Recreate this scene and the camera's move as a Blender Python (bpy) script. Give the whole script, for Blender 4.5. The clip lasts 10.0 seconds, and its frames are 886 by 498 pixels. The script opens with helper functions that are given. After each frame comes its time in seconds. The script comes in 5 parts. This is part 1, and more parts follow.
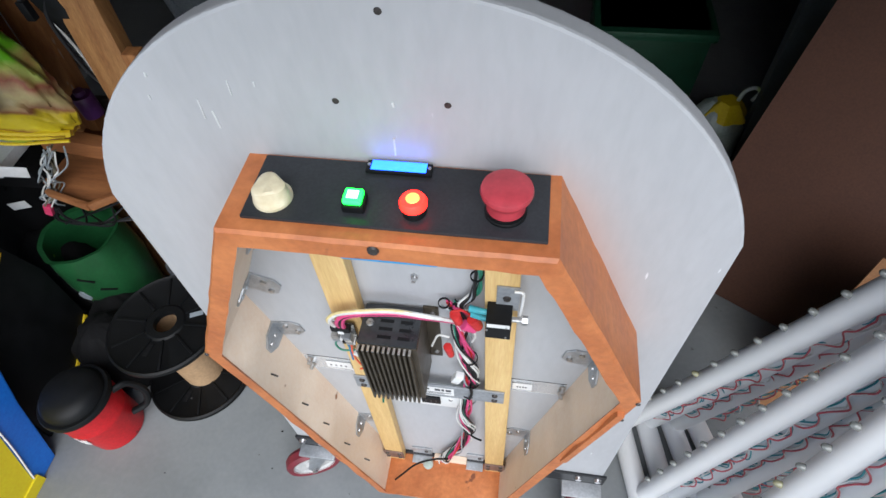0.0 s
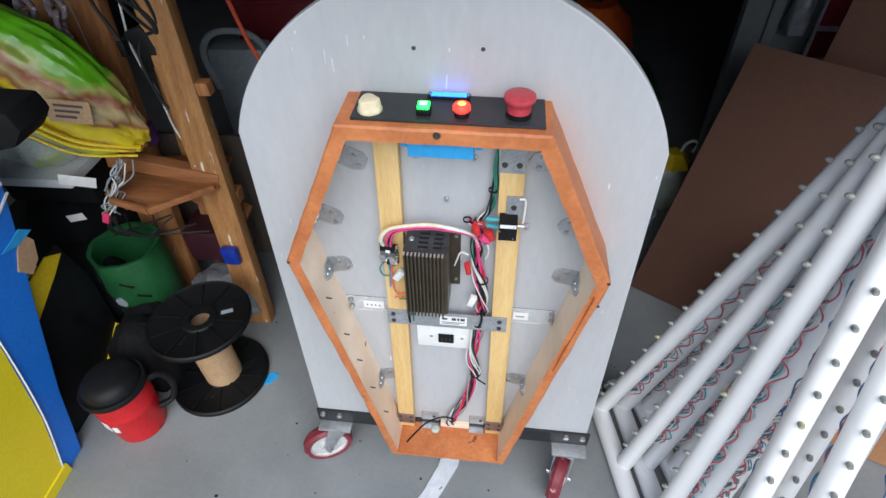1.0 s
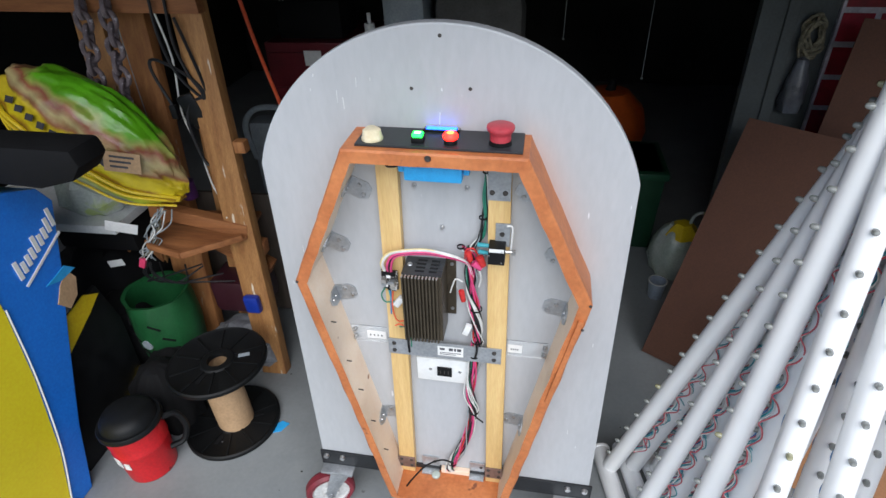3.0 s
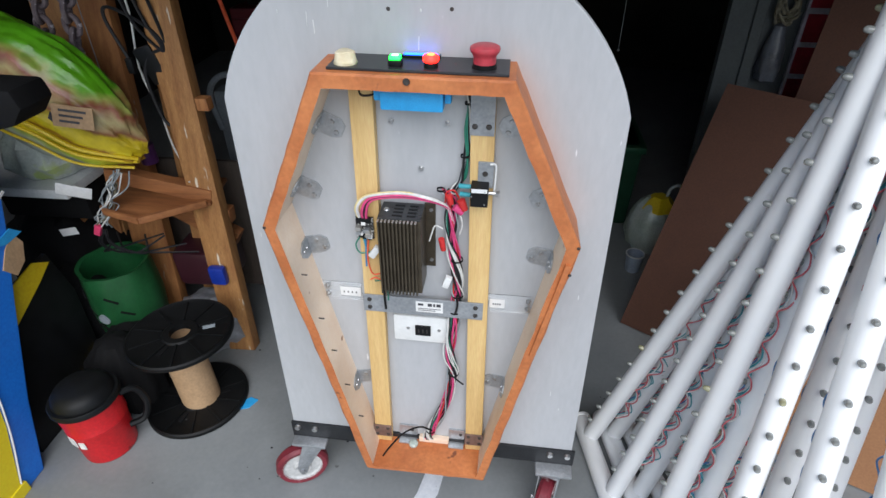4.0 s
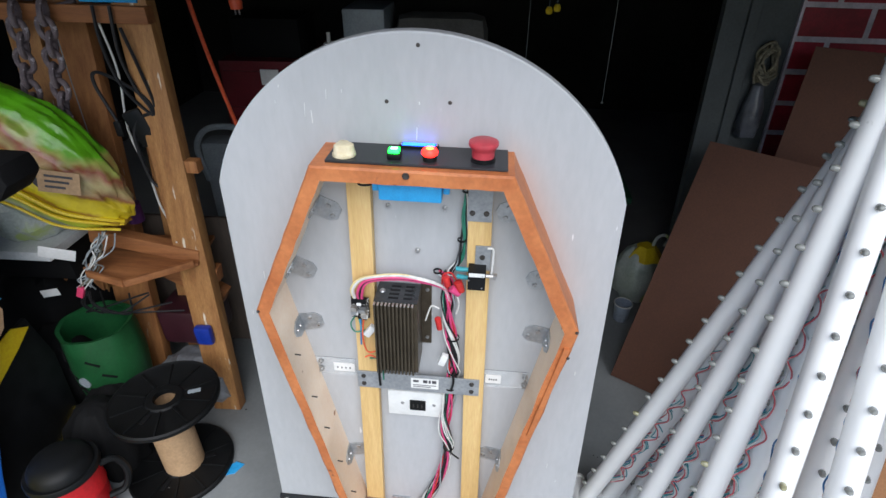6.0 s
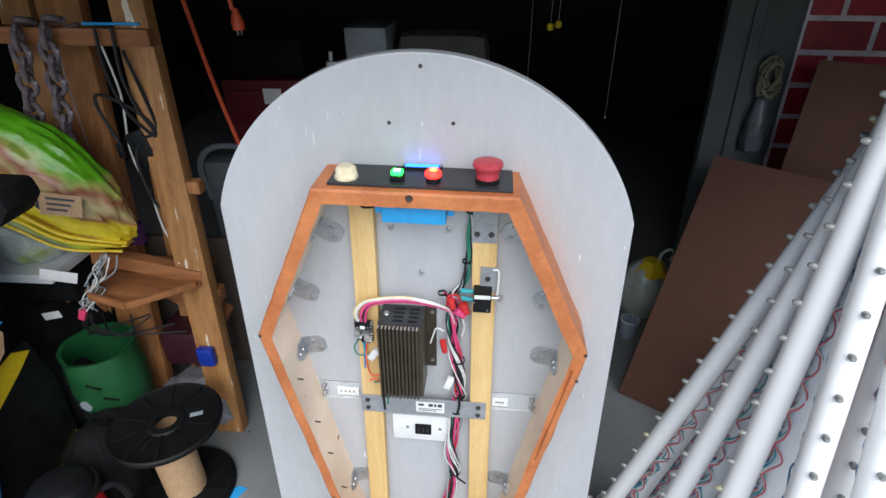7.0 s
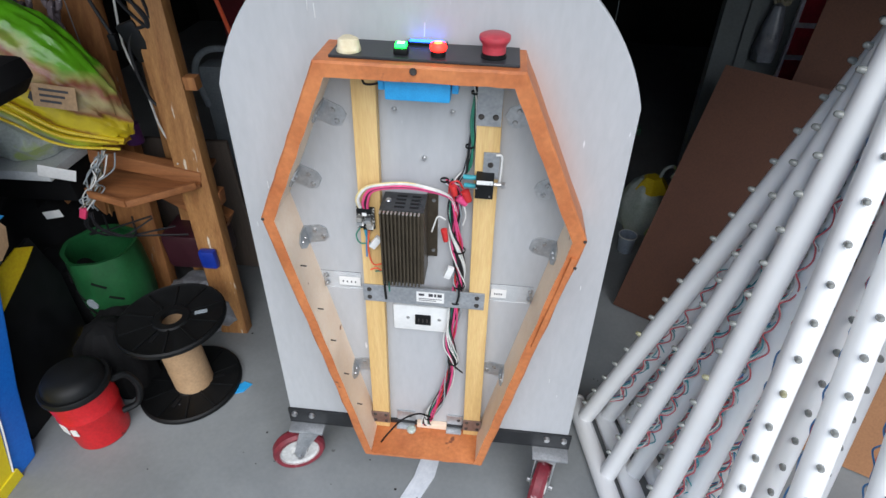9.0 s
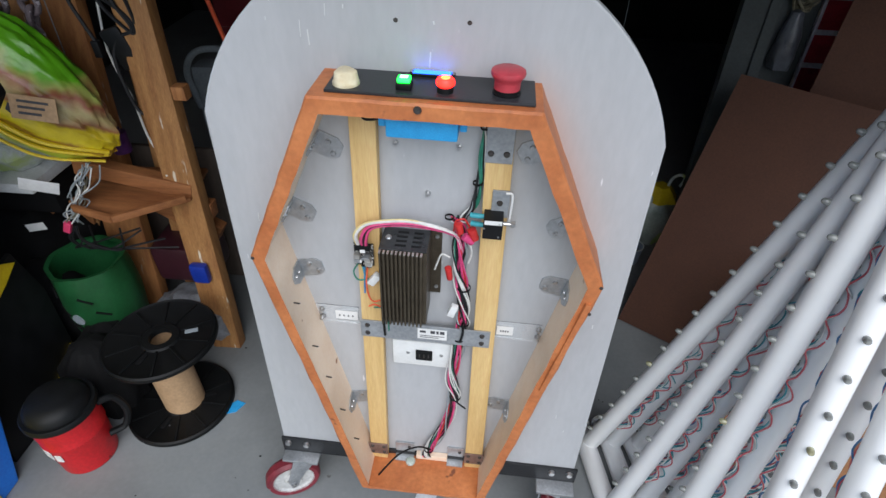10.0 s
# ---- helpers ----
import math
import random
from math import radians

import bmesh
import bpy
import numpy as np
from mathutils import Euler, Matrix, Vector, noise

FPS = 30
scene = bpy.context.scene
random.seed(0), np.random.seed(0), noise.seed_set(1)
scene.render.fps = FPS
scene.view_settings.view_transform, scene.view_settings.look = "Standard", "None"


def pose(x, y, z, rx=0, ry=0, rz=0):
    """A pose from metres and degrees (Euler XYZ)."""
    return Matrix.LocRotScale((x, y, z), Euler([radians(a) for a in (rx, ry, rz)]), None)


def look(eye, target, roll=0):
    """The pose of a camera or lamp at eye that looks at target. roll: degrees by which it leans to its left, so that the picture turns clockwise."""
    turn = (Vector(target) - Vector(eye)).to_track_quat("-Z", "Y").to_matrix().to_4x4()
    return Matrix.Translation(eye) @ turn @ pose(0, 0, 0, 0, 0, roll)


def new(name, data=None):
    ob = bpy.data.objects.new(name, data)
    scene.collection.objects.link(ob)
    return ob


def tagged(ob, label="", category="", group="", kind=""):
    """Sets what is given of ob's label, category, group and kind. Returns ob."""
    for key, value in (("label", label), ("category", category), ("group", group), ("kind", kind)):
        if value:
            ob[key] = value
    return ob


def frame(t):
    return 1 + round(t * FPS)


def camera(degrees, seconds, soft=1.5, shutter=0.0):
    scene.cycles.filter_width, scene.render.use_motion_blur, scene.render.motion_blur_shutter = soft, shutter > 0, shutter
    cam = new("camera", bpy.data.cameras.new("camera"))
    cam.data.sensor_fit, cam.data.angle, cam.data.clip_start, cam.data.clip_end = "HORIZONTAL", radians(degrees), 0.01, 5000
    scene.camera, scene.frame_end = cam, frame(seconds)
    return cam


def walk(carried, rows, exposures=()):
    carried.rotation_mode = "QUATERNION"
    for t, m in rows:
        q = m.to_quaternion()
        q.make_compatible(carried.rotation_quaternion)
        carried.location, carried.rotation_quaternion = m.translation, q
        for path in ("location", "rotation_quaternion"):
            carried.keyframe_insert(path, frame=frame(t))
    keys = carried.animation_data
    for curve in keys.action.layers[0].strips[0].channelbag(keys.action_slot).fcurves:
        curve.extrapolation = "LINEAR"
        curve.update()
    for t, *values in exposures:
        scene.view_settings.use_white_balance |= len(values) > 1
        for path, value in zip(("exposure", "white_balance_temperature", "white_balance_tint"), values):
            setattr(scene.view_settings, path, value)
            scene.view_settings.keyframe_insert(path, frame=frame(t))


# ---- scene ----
cam = camera(77.2, 10.0)
PATH = [
    (0, (0.109, -0.323, 1.385), (-0.13, 0.833, -0.229), -4.3),
    (0.2, (0.1, -0.369, 1.368), (-0.142, 0.782, -0.249), -3.9),
    (0.5, (0.071, -0.477, 1.359), (-0.131, 0.712, -0.237), -2.8),
    (0.7, (0.05, -0.584, 1.386), (-0.111, 0.719, -0.124), -1.2),
    (1, (0.079, -0.662, 1.413), (-0.088, 0.768, 0.025), -0.6),
    (1.5, (0.157, -0.741, 1.44), (-0.066, 0.801, 0.185), -1.1),
    (2, (0.17, -0.776, 1.429), (-0.139, 0.838, 0.288), -1.8),
    (3.3, (0.149, -0.783, 1.357), (-0.141, 0.843, 0.228), -1.2),
    (3.5, (0.152, -0.785, 1.338), (-0.127, 0.845, 0.212), -1.0),
    (4, (0.139, -0.783, 1.277), (-0.059, 0.845, 0.132), 0.3),
    (4.5, (0.139, -0.769, 1.279), (0.003, 0.858, 0.125), 1.7),
    (5, (0.129, -0.749, 1.318), (0.019, 0.909, 0.204), 2.3),
    (5.5, (0.117, -0.744, 1.339), (-0.009, 0.931, 0.254), 1.7),
    (7, (0.108, -0.717, 1.347), (-0.052, 0.998, 0.33), 0.3),
    (7.5, (0.106, -0.717, 1.345), (-0.054, 1.0, 0.331), -0.1),
    (8, (0.105, -0.727, 1.34), (-0.057, 0.986, 0.32), 0.0),
    (8.5, (0.102, -0.744, 1.327), (-0.057, 0.945, 0.267), 0.5),
    (8.8, (0.108, -0.752, 1.305), (-0.046, 0.858, 0.129), 1.0),
    (9, (0.107, -0.756, 1.291), (-0.031, 0.821, 0.069), 1.5),
    (9.5, (0.111, -0.745, 1.288), (-0.016, 0.806, 0.031), 2.4),
    (10, (0.087, -0.659, 1.314), (-0.04, 0.891, 0.057), 2.2),
]
walk(cam, [(t, look(eye, target, roll)) for t, eye, target, roll in PATH],
     exposures=[(0, -0.25), (0.5, -0.3), (2.0, -0.24), (3.5, -0.34), (4.5, -0.44), (5.5, -0.36), (7.5, -0.22), (8.5, -0.24), (9.5, -0.48), (10.0, -0.54)])

# ---- world and light ----
world = bpy.data.worlds.new("world")
scene.world = world
world.use_nodes = True
_wn, _wl = world.node_tree.nodes, world.node_tree.links
_sky = _wn.new("ShaderNodeTexSky")
_sky.sky_type = "NISHITA"
_sky.sun_disc = False
_sky.sun_elevation = radians(45)
_sky.sun_rotation = radians(169)
_wl.new(_sky.outputs[0], _wn["Background"].inputs[0])
_wn["Background"].inputs[1].default_value = 0.17
_sun = new("sun", bpy.data.lights.new("sun", "SUN"))
_sun.data.energy = 4.2
_sun.data.angle = radians(62)
_sun.data.color = (0.945, 0.97, 1.0)
_sun.matrix_world = look((1.1, -5.5, 5.7), (0, 0, 0))
scene.view_settings.exposure = 0.0

# ---- materials ----


def mat(name, color, color2=None, rough=0.5, metal=0.0, scale=12.0, fine=140.0, bump=0.15, stretch=(1, 1, 1), emit=None, power=0.0,
        lo=0.35, hi=0.65, coat=0.0, alpha_glass=0.0, spots=None, spot_scale=40.0, spot_at=0.7, random_tint=0.0, spot_stretch=(1, 1, 1), grain=0.3):
    m = bpy.data.materials.new(name)
    m.use_nodes = True
    nt = m.node_tree
    n, l = nt.nodes, nt.links
    b = n["Principled BSDF"]
    c2 = color2 or tuple(c * 0.8 for c in color)
    co = n.new("ShaderNodeTexCoord")
    mp = n.new("ShaderNodeMapping")
    mp.inputs["Scale"].default_value = stretch
    l.new(co.outputs["Object"], mp.inputs[0])
    n1 = n.new("ShaderNodeTexNoise")
    n1.inputs["Scale"].default_value = scale
    n1.inputs["Detail"].default_value = 6
    n1.inputs["Roughness"].default_value = 0.6
    l.new(mp.outputs[0], n1.inputs["Vector"])
    r = n.new("ShaderNodeValToRGB")
    r.color_ramp.elements[0].position, r.color_ramp.elements[1].position = lo, hi
    r.color_ramp.elements[0].color = (*c2, 1)
    r.color_ramp.elements[1].color = (*color, 1)
    l.new(n1.outputs[0], r.inputs[0])
    n2 = n.new("ShaderNodeTexNoise")
    n2.inputs["Scale"].default_value = fine
    n2.inputs["Detail"].default_value = 4
    l.new(mp.outputs[0], n2.inputs["Vector"])
    mx = n.new("ShaderNodeMix")
    mx.data_type, mx.blend_type = "RGBA", "OVERLAY"
    mx.inputs[0].default_value = grain
    l.new(r.outputs[0], mx.inputs[6])
    l.new(n2.outputs[0], mx.inputs[7])
    last = mx.outputs[2]
    if spots:
        m3 = n.new("ShaderNodeMapping")
        m3.inputs["Scale"].default_value = spot_stretch
        l.new(co.outputs["Object"], m3.inputs[0])
        n3 = n.new("ShaderNodeTexNoise")
        n3.inputs["Scale"].default_value = spot_scale
        n3.inputs["Detail"].default_value = 3
        l.new(m3.outputs[0], n3.inputs["Vector"])
        r3 = n.new("ShaderNodeValToRGB")
        r3.color_ramp.elements[0].position, r3.color_ramp.elements[1].position = spot_at, min(1, spot_at + 0.04)
        l.new(n3.outputs[0], r3.inputs[0])
        m4 = n.new("ShaderNodeMix")
        m4.data_type = "RGBA"
        l.new(r3.outputs[0], m4.inputs[0])
        l.new(last, m4.inputs[6])
        m4.inputs[7].default_value = (*spots, 1)
        last = m4.outputs[2]
    if random_tint:
        oi = n.new("ShaderNodeObjectInfo")
        hs = n.new("ShaderNodeHueSaturation")
        mr = n.new("ShaderNodeMapRange")
        mr.inputs[3].default_value, mr.inputs[4].default_value = 1 - random_tint, 1 + random_tint
        l.new(oi.outputs["Random"], mr.inputs[0])
        l.new(mr.outputs[0], hs.inputs["Value"])
        l.new(last, hs.inputs["Color"])
        last = hs.outputs[0]
    l.new(last, b.inputs["Base Color"])
    rr = n.new("ShaderNodeMapRange")
    rr.inputs[3].default_value, rr.inputs[4].default_value = max(0, rough - 0.1), min(1, rough + 0.1)
    l.new(n1.outputs[0], rr.inputs[0])
    l.new(rr.outputs[0], b.inputs["Roughness"])
    b.inputs["Metallic"].default_value = metal
    b.inputs["Coat Weight"].default_value = coat
    if bump:
        bp = n.new("ShaderNodeBump")
        bp.inputs["Strength"].default_value = bump
        bp.inputs["Distance"].default_value = 0.002
        ad = n.new("ShaderNodeMath")
        ad.operation = "ADD"
        l.new(n1.outputs[0], ad.inputs[0])
        l.new(n2.outputs[0], ad.inputs[1])
        l.new(ad.outputs[0], bp.inputs["Height"])
        l.new(bp.outputs[0], b.inputs["Normal"])
    if emit:
        b.inputs["Emission Color"].default_value = (*emit, 1)
        b.inputs["Emission Strength"].default_value = power
    if alpha_glass:
        b.inputs["Transmission Weight"].default_value = alpha_glass
    return m


M = {}
M["board"] = mat("grey_paint", (0.455, 0.466, 0.482), (0.415, 0.426, 0.442), 0.5, scale=4, fine=60, bump=0.04, stretch=(2, 1, 0.6), grain=0.08,
                 spots=(0.72, 0.73, 0.75), spot_scale=14, spot_at=0.735, spot_stretch=(6, 1, 1.2))
# faint orange overspray along the upper right side and corners of the frame
_n, _l = M["board"].node_tree.nodes, M["board"].node_tree.links
_co, _sep = _n.new("ShaderNodeTexCoord"), _n.new("ShaderNodeSeparateXYZ")
_l.new(_co.outputs["Object"], _sep.inputs[0])


def _m(op, a, b, clamp=False):
    k = _n.new("ShaderNodeMath")
    k.operation, k.use_clamp = op, clamp
    for i, v in enumerate((a, b)):
        if isinstance(v, (int, float)):
            k.inputs[i].default_value = v
        else:
            _l.new(v, k.inputs[i])
    return k.outputs[0]


_px, _pz = _m("ADD", _sep.outputs["X"], 0.015), _m("ADD", _sep.outputs["Z"], 0.0)
_d = _m("ADD", _m("MULTIPLY", _m("ADD", _px, -0.146), 0.910), _m("MULTIPLY", _m("ADD", _pz, -1.058), 0.414))
_fade = _m("SUBTRACT", 1.0, _m("MULTIPLY", _m("ABSOLUTE", _d, 0.0), 22.0), True)
_top = _m("MULTIPLY", _m("SUBTRACT", 1.10, _pz, True), 12.0, True)
_low = _m("MULTIPLY", _m("SUBTRACT", _pz, 0.77, True), 7.0, True)
_spray = _m("MULTIPLY", _m("MULTIPLY", _fade, _fade), _m("MULTIPLY", _m("MULTIPLY", _top, _low), 0.3), True)
_mix = _n.new("ShaderNodeMix")
_mix.data_type = "RGBA"
_pb = _n["Principled BSDF"]
_from = _pb.inputs["Base Color"].links[0].from_socket
_l.new(_spray, _mix.inputs[0])
_l.new(_from, _mix.inputs[6])
_mix.inputs[7].default_value = (0.55, 0.24, 0.14, 1)
_l.new(_mix.outputs[2], _pb.inputs["Base Color"])
M["orange"] = mat("orange_stain", (0.56, 0.195, 0.066), (0.43, 0.13, 0.042), 0.5, scale=14, fine=120, bump=0.25, spots=(0.20, 0.065, 0.03), spot_scale=26, spot_at=0.70)
M["pale"] = mat("pale_plywood", (0.87, 0.72, 0.57), (0.80, 0.62, 0.47), 0.65, scale=9, fine=160, bump=0.2, stretch=(1, 1, 1), grain=0.15, spots=(0.33, 0.15, 0.06), spot_scale=22, spot_at=0.71)
M["pine"] = mat("pine_stud", (0.72, 0.50, 0.22), (0.60, 0.39, 0.15), 0.55, scale=10, fine=120, bump=0.15, stretch=(5, 5, 0.35))
M["oldwood"] = mat("old_lumber", (0.42, 0.185, 0.062), (0.25, 0.095, 0.03), 0.7, scale=8, fine=110, bump=0.3, stretch=(6, 6, 0.4), spots=(0.42, 0.33, 0.24), spot_scale=12, spot_at=0.69, spot_stretch=(3, 3, 0.7))
M["oldwood_x"] = mat("old_lumber_lying", (0.34, 0.135, 0.045), (0.20, 0.07, 0.022), 0.7, scale=8, fine=110, bump=0.3, stretch=(0.5, 5, 6))
M["tanwood"] = mat("tan_lumber", (0.40, 0.20, 0.068), (0.25, 0.105, 0.034), 0.65, scale=7, fine=90, bump=0.3, stretch=(6, 6, 0.35), spots=(0.68, 0.6, 0.48), spot_scale=11, spot_at=0.66, spot_stretch=(5, 5, 0.5), grain=0.45)
M["steel"] = mat("galvanised_steel", (0.52, 0.54, 0.56), (0.40, 0.42, 0.44), 0.42, 0.75, scale=40, fine=200, bump=0.05)
M["steel_dull"] = mat("grey_strap", (0.36, 0.38, 0.40), (0.29, 0.31, 0.33), 0.5, 0.35, scale=30, fine=200, bump=0.05)
M["rusty"] = mat("bronzed_plate", (0.26, 0.18, 0.15), (0.18, 0.12, 0.10), 0.5, 0.4, scale=40, bump=0.1)
M["screw"] = mat("screw_steel", (0.6, 0.6, 0.6), (0.4, 0.4, 0.4), 0.3, 0.9, scale=200, bump=0.0)
M["screw_dark"] = mat("dark_screw", (0.10, 0.09, 0.085), (0.06, 0.055, 0.05), 0.45, 0.6, scale=200, bump=0.0)
M["black"] = mat("black_plastic", (0.009, 0.0095, 0.0105), (0.005, 0.0055, 0.006), 0.48, scale=20, fine=300, bump=0.05)
M["black_panel"] = mat("black_panel", (0.035, 0.038, 0.043), (0.025, 0.027, 0.03), 0.32, scale=12, fine=400, bump=0.08)
M["rail"] = mat("black_angle_iron", (0.022, 0.024, 0.027), (0.012, 0.013, 0.015), 0.5, 0.2, scale=20, fine=200, bump=0.15, spots=(0.2, 0.2, 0.2), spot_scale=50, spot_at=0.73)
M["cream"] = mat("cream_plastic", (0.74, 0.66, 0.46), (0.66, 0.57, 0.38), 0.5, scale=60, bump=0.2)
M["red_cap"] = mat("red_mushroom", (0.52, 0.055, 0.075), (0.44, 0.045, 0.06), 0.42, scale=30, bump=0.03)
M["led_green"] = mat("lit_green", (0.1, 0.8, 0.2), rough=0.4, bump=0, emit=(0.0, 1.0, 0.035), power=9)
M["led_green_core"] = mat("lit_green_core", (0.8, 1.0, 0.85), rough=0.4, bump=0, emit=(0.3, 1.0, 0.45), power=4)
M["led_red"] = mat("lit_red", (0.8, 0.05, 0.03), rough=0.4, bump=0, emit=(1.0, 0.012, 0.008), power=7)
M["led_red_core"] = mat("lit_red_core", (1.0, 0.6, 0.2), rough=0.4, bump=0, emit=(1.0, 0.13, 0.02), power=5)
M["lcd"] = mat("lit_display", (0.1, 0.4, 0.9), rough=0.25, bump=0, emit=(0.003, 0.075, 1.0), power=7)
M["blue_box"] = mat("blue_plastic", (0.03, 0.36, 0.74), (0.025, 0.31, 0.66), 0.4, scale=60, fine=500, bump=0.08)
M["fin"] = mat("bronze_anodised", (0.105, 0.085, 0.06), (0.075, 0.06, 0.042), 0.38, 0.55, scale=30, fine=300, bump=0.05)
M["fin_edge"] = mat("bare_aluminium", (0.62, 0.6, 0.56), (0.5, 0.48, 0.45), 0.35, 0.8, scale=90, bump=0.05)
M["psu_top"] = mat("dark_steel_cover", (0.075, 0.08, 0.085), (0.05, 0.053, 0.057), 0.3, 0.6, scale=30, bump=0.03)
M["white_plastic"] = mat("white_plastic", (0.78, 0.79, 0.78), (0.72, 0.73, 0.72), 0.4, scale=30, bump=0.02)
M["label"] = mat("paper_label", (0.8, 0.8, 0.79), (0.74, 0.74, 0.73), 0.6, scale=50, bump=0.02)
M["ink"] = mat("print_ink", (0.06, 0.06, 0.07), rough=0.6, bump=0)
M["pcb"] = mat("circuit_board", (0.03, 0.028, 0.026), (0.02, 0.018, 0.017), 0.45, scale=60, spots=(0.55, 0.55, 0.52), spot_scale=190, spot_at=0.56, bump=0.2)
for k, c in dict(w_red=(0.62, 0.03, 0.03), w_pink=(0.72, 0.07, 0.22), w_white=(0.75, 0.75, 0.72), w_black=(0.02, 0.02, 0.022), w_green=(0.03, 0.22, 0.15),
                 w_teal=(0.05, 0.36, 0.42), w_blue=(0.05, 0.22, 0.5), w_yellow=(0.75, 0.62, 0.3), w_orange=(0.88, 0.13, 0.05), w_grey=(0.32, 0.36, 0.38)).items():
    M[k] = mat("wire_" + k[2:], c, rough=0.45, scale=60, bump=0.02)
M["concrete"] = mat("concrete_floor", (0.262, 0.277, 0.282), (0.20, 0.213, 0.218), 0.6, scale=3.2, fine=90, bump=0.06, grain=0.1, spots=(0.10, 0.10, 0.10), spot_scale=23, spot_at=0.74)
M["tape"] = mat("white_tape", (0.74, 0.77, 0.82), (0.62, 0.65, 0.7), 0.5, scale=40, bump=0.15, spots=(0.2, 0.2, 0.22), spot_scale=60, spot_at=0.69)
# near-black wall and ceiling colours that carry the shade of the garage
M["shaded_wall"] = mat("shaded_wall", (0.035, 0.033, 0.032), (0.02, 0.019, 0.018), 0.9, scale=3, bump=0.1)
M["ceiling"] = mat("shaded_ceiling", (0.06, 0.055, 0.05), (0.04, 0.037, 0.034), 0.9, scale=3, bump=0.1)
M["pvc"] = mat("white_pvc", (0.90, 0.905, 0.905), (0.86, 0.87, 0.875), 0.35, scale=8, fine=120, bump=0.03, grain=0.05, spots=(0.62, 0.63, 0.63), spot_scale=30, spot_at=0.74)
M["bulb"] = mat("clear_bulb", (0.30, 0.31, 0.29), (0.2, 0.21, 0.2), 0.2, scale=200, bump=0.0, coat=0.6)
M["bulb_y"] = mat("yellowed_bulb", (0.42, 0.40, 0.24), (0.3, 0.29, 0.17), 0.2, scale=200, bump=0.0, coat=0.6)
# one cardboard in two copies: darkened for the shade, brighter for the lit sheet
M["cardboard"] = mat("shaded_cardboard", (0.105, 0.044, 0.026), (0.085, 0.034, 0.020), 0.8, scale=4, fine=200, bump=0.08)
M["cardboard_lit"] = mat("lit_cardboard", (0.32, 0.155, 0.07), (0.27, 0.125, 0.055), 0.8, scale=4, fine=200, bump=0.08)
M["red_pail"] = mat("red_pail", (0.55, 0.012, 0.018), (0.46, 0.01, 0.014), 0.38, scale=18, bump=0.05, spots=(0.1, 0.01, 0.01), spot_scale=24, spot_at=0.71)
M["green_pail"] = mat("green_pail", (0.012, 0.100, 0.030), (0.007, 0.060, 0.018), 0.45, scale=10, bump=0.2, spots=(0.3, 0.45, 0.06), spot_scale=20, spot_at=0.725)
M["kraft"] = mat("kraft_tube", (0.46, 0.30, 0.17), (0.40, 0.255, 0.14), 0.75, scale=12, bump=0.06)
M["spool"] = mat("black_spool", (0.006, 0.0065, 0.007), (0.0035, 0.004, 0.0045), 0.5, scale=14, bump=0.15, spots=(0.12, 0.12, 0.13), spot_scale=40, spot_at=0.73)
M["blue_card"] = mat("blue_printed_board", (0.014, 0.19, 0.72), (0.012, 0.165, 0.64), 0.45, scale=5, bump=0.03)
M["yellow_card"] = mat("yellow_printed_board", (0.86, 0.70, 0.02), (0.81, 0.64, 0.015), 0.5, scale=5, bump=0.03)
M["yellow"] = mat("yellow_vinyl", (0.72, 0.52, 0.015), (0.64, 0.45, 0.012), 0.45, scale=8, bump=0.05)
M["black_cloth"] = mat("black_cloth", (0.005, 0.005, 0.0055), (0.003, 0.003, 0.0035), 0.8, scale=20, bump=0.3)
M["chain"] = mat("aged_chain", (0.19, 0.15, 0.16), (0.08, 0.06, 0.07), 0.65, 0.1, scale=30, fine=200, bump=0.5, spots=(0.42, 0.38, 0.42), spot_scale=70, spot_at=0.62)
M["white_board"] = mat("white_shelf", (0.66, 0.68, 0.68), (0.58, 0.6, 0.6), 0.5, scale=8, bump=0.03)
M["clear_bag"] = mat("milky_bag", (0.50, 0.54, 0.51), (0.36, 0.42, 0.37), 0.3, scale=9, bump=0.4, spots=(0.45, 0.55, 0.2), spot_scale=8, spot_at=0.6)
M["purple"] = mat("purple_can", (0.10, 0.03, 0.14), (0.07, 0.02, 0.1), 0.35, scale=40, bump=0.02)
M["hotpink"] = mat("pink_clip", (0.75, 0.06, 0.16), rough=0.4, bump=0)
M["blue_cap"] = mat("blue_cap", (0.01, 0.035, 0.30), (0.008, 0.028, 0.24), 0.35, scale=30, bump=0.05)
M["red_cabinet"] = mat("red_cabinet", (0.16, 0.012, 0.02), (0.12, 0.01, 0.016), 0.4, scale=10, bump=0.03)
M["grey_bin"] = mat("grey_bin", (0.30, 0.34, 0.37), (0.24, 0.28, 0.31), 0.4, scale=12, bump=0.04)
M["sheeting"] = mat("grey_sheeting", (0.24, 0.25, 0.27), (0.12, 0.125, 0.14), 0.35, scale=14, bump=0.6)
M["taupe"] = mat("taupe_fabric", (0.12, 0.115, 0.11), (0.09, 0.085, 0.08), 0.9, scale=12, bump=0.3)
M["pumpkin"] = mat("orange_pumpkin", (0.55, 0.10, 0.015), (0.42, 0.065, 0.01), 0.35, scale=8, bump=0.05)
M["brick_red"] = mat("painted_brick_red", (0.30, 0.010, 0.026), (0.20, 0.007, 0.017), 0.55, scale=22, bump=0.3, random_tint=0.25)
M["mortar"] = mat("painted_mortar", (0.52, 0.48, 0.54), (0.36, 0.34, 0.38), 0.7, scale=20, bump=0.3)
# pale foam, with the dim light at the back darkened into its colour
M["foam"] = mat("shaded_foam_board", (0.065, 0.075, 0.078), (0.045, 0.053, 0.056), 0.7, scale=5, bump=0.1)
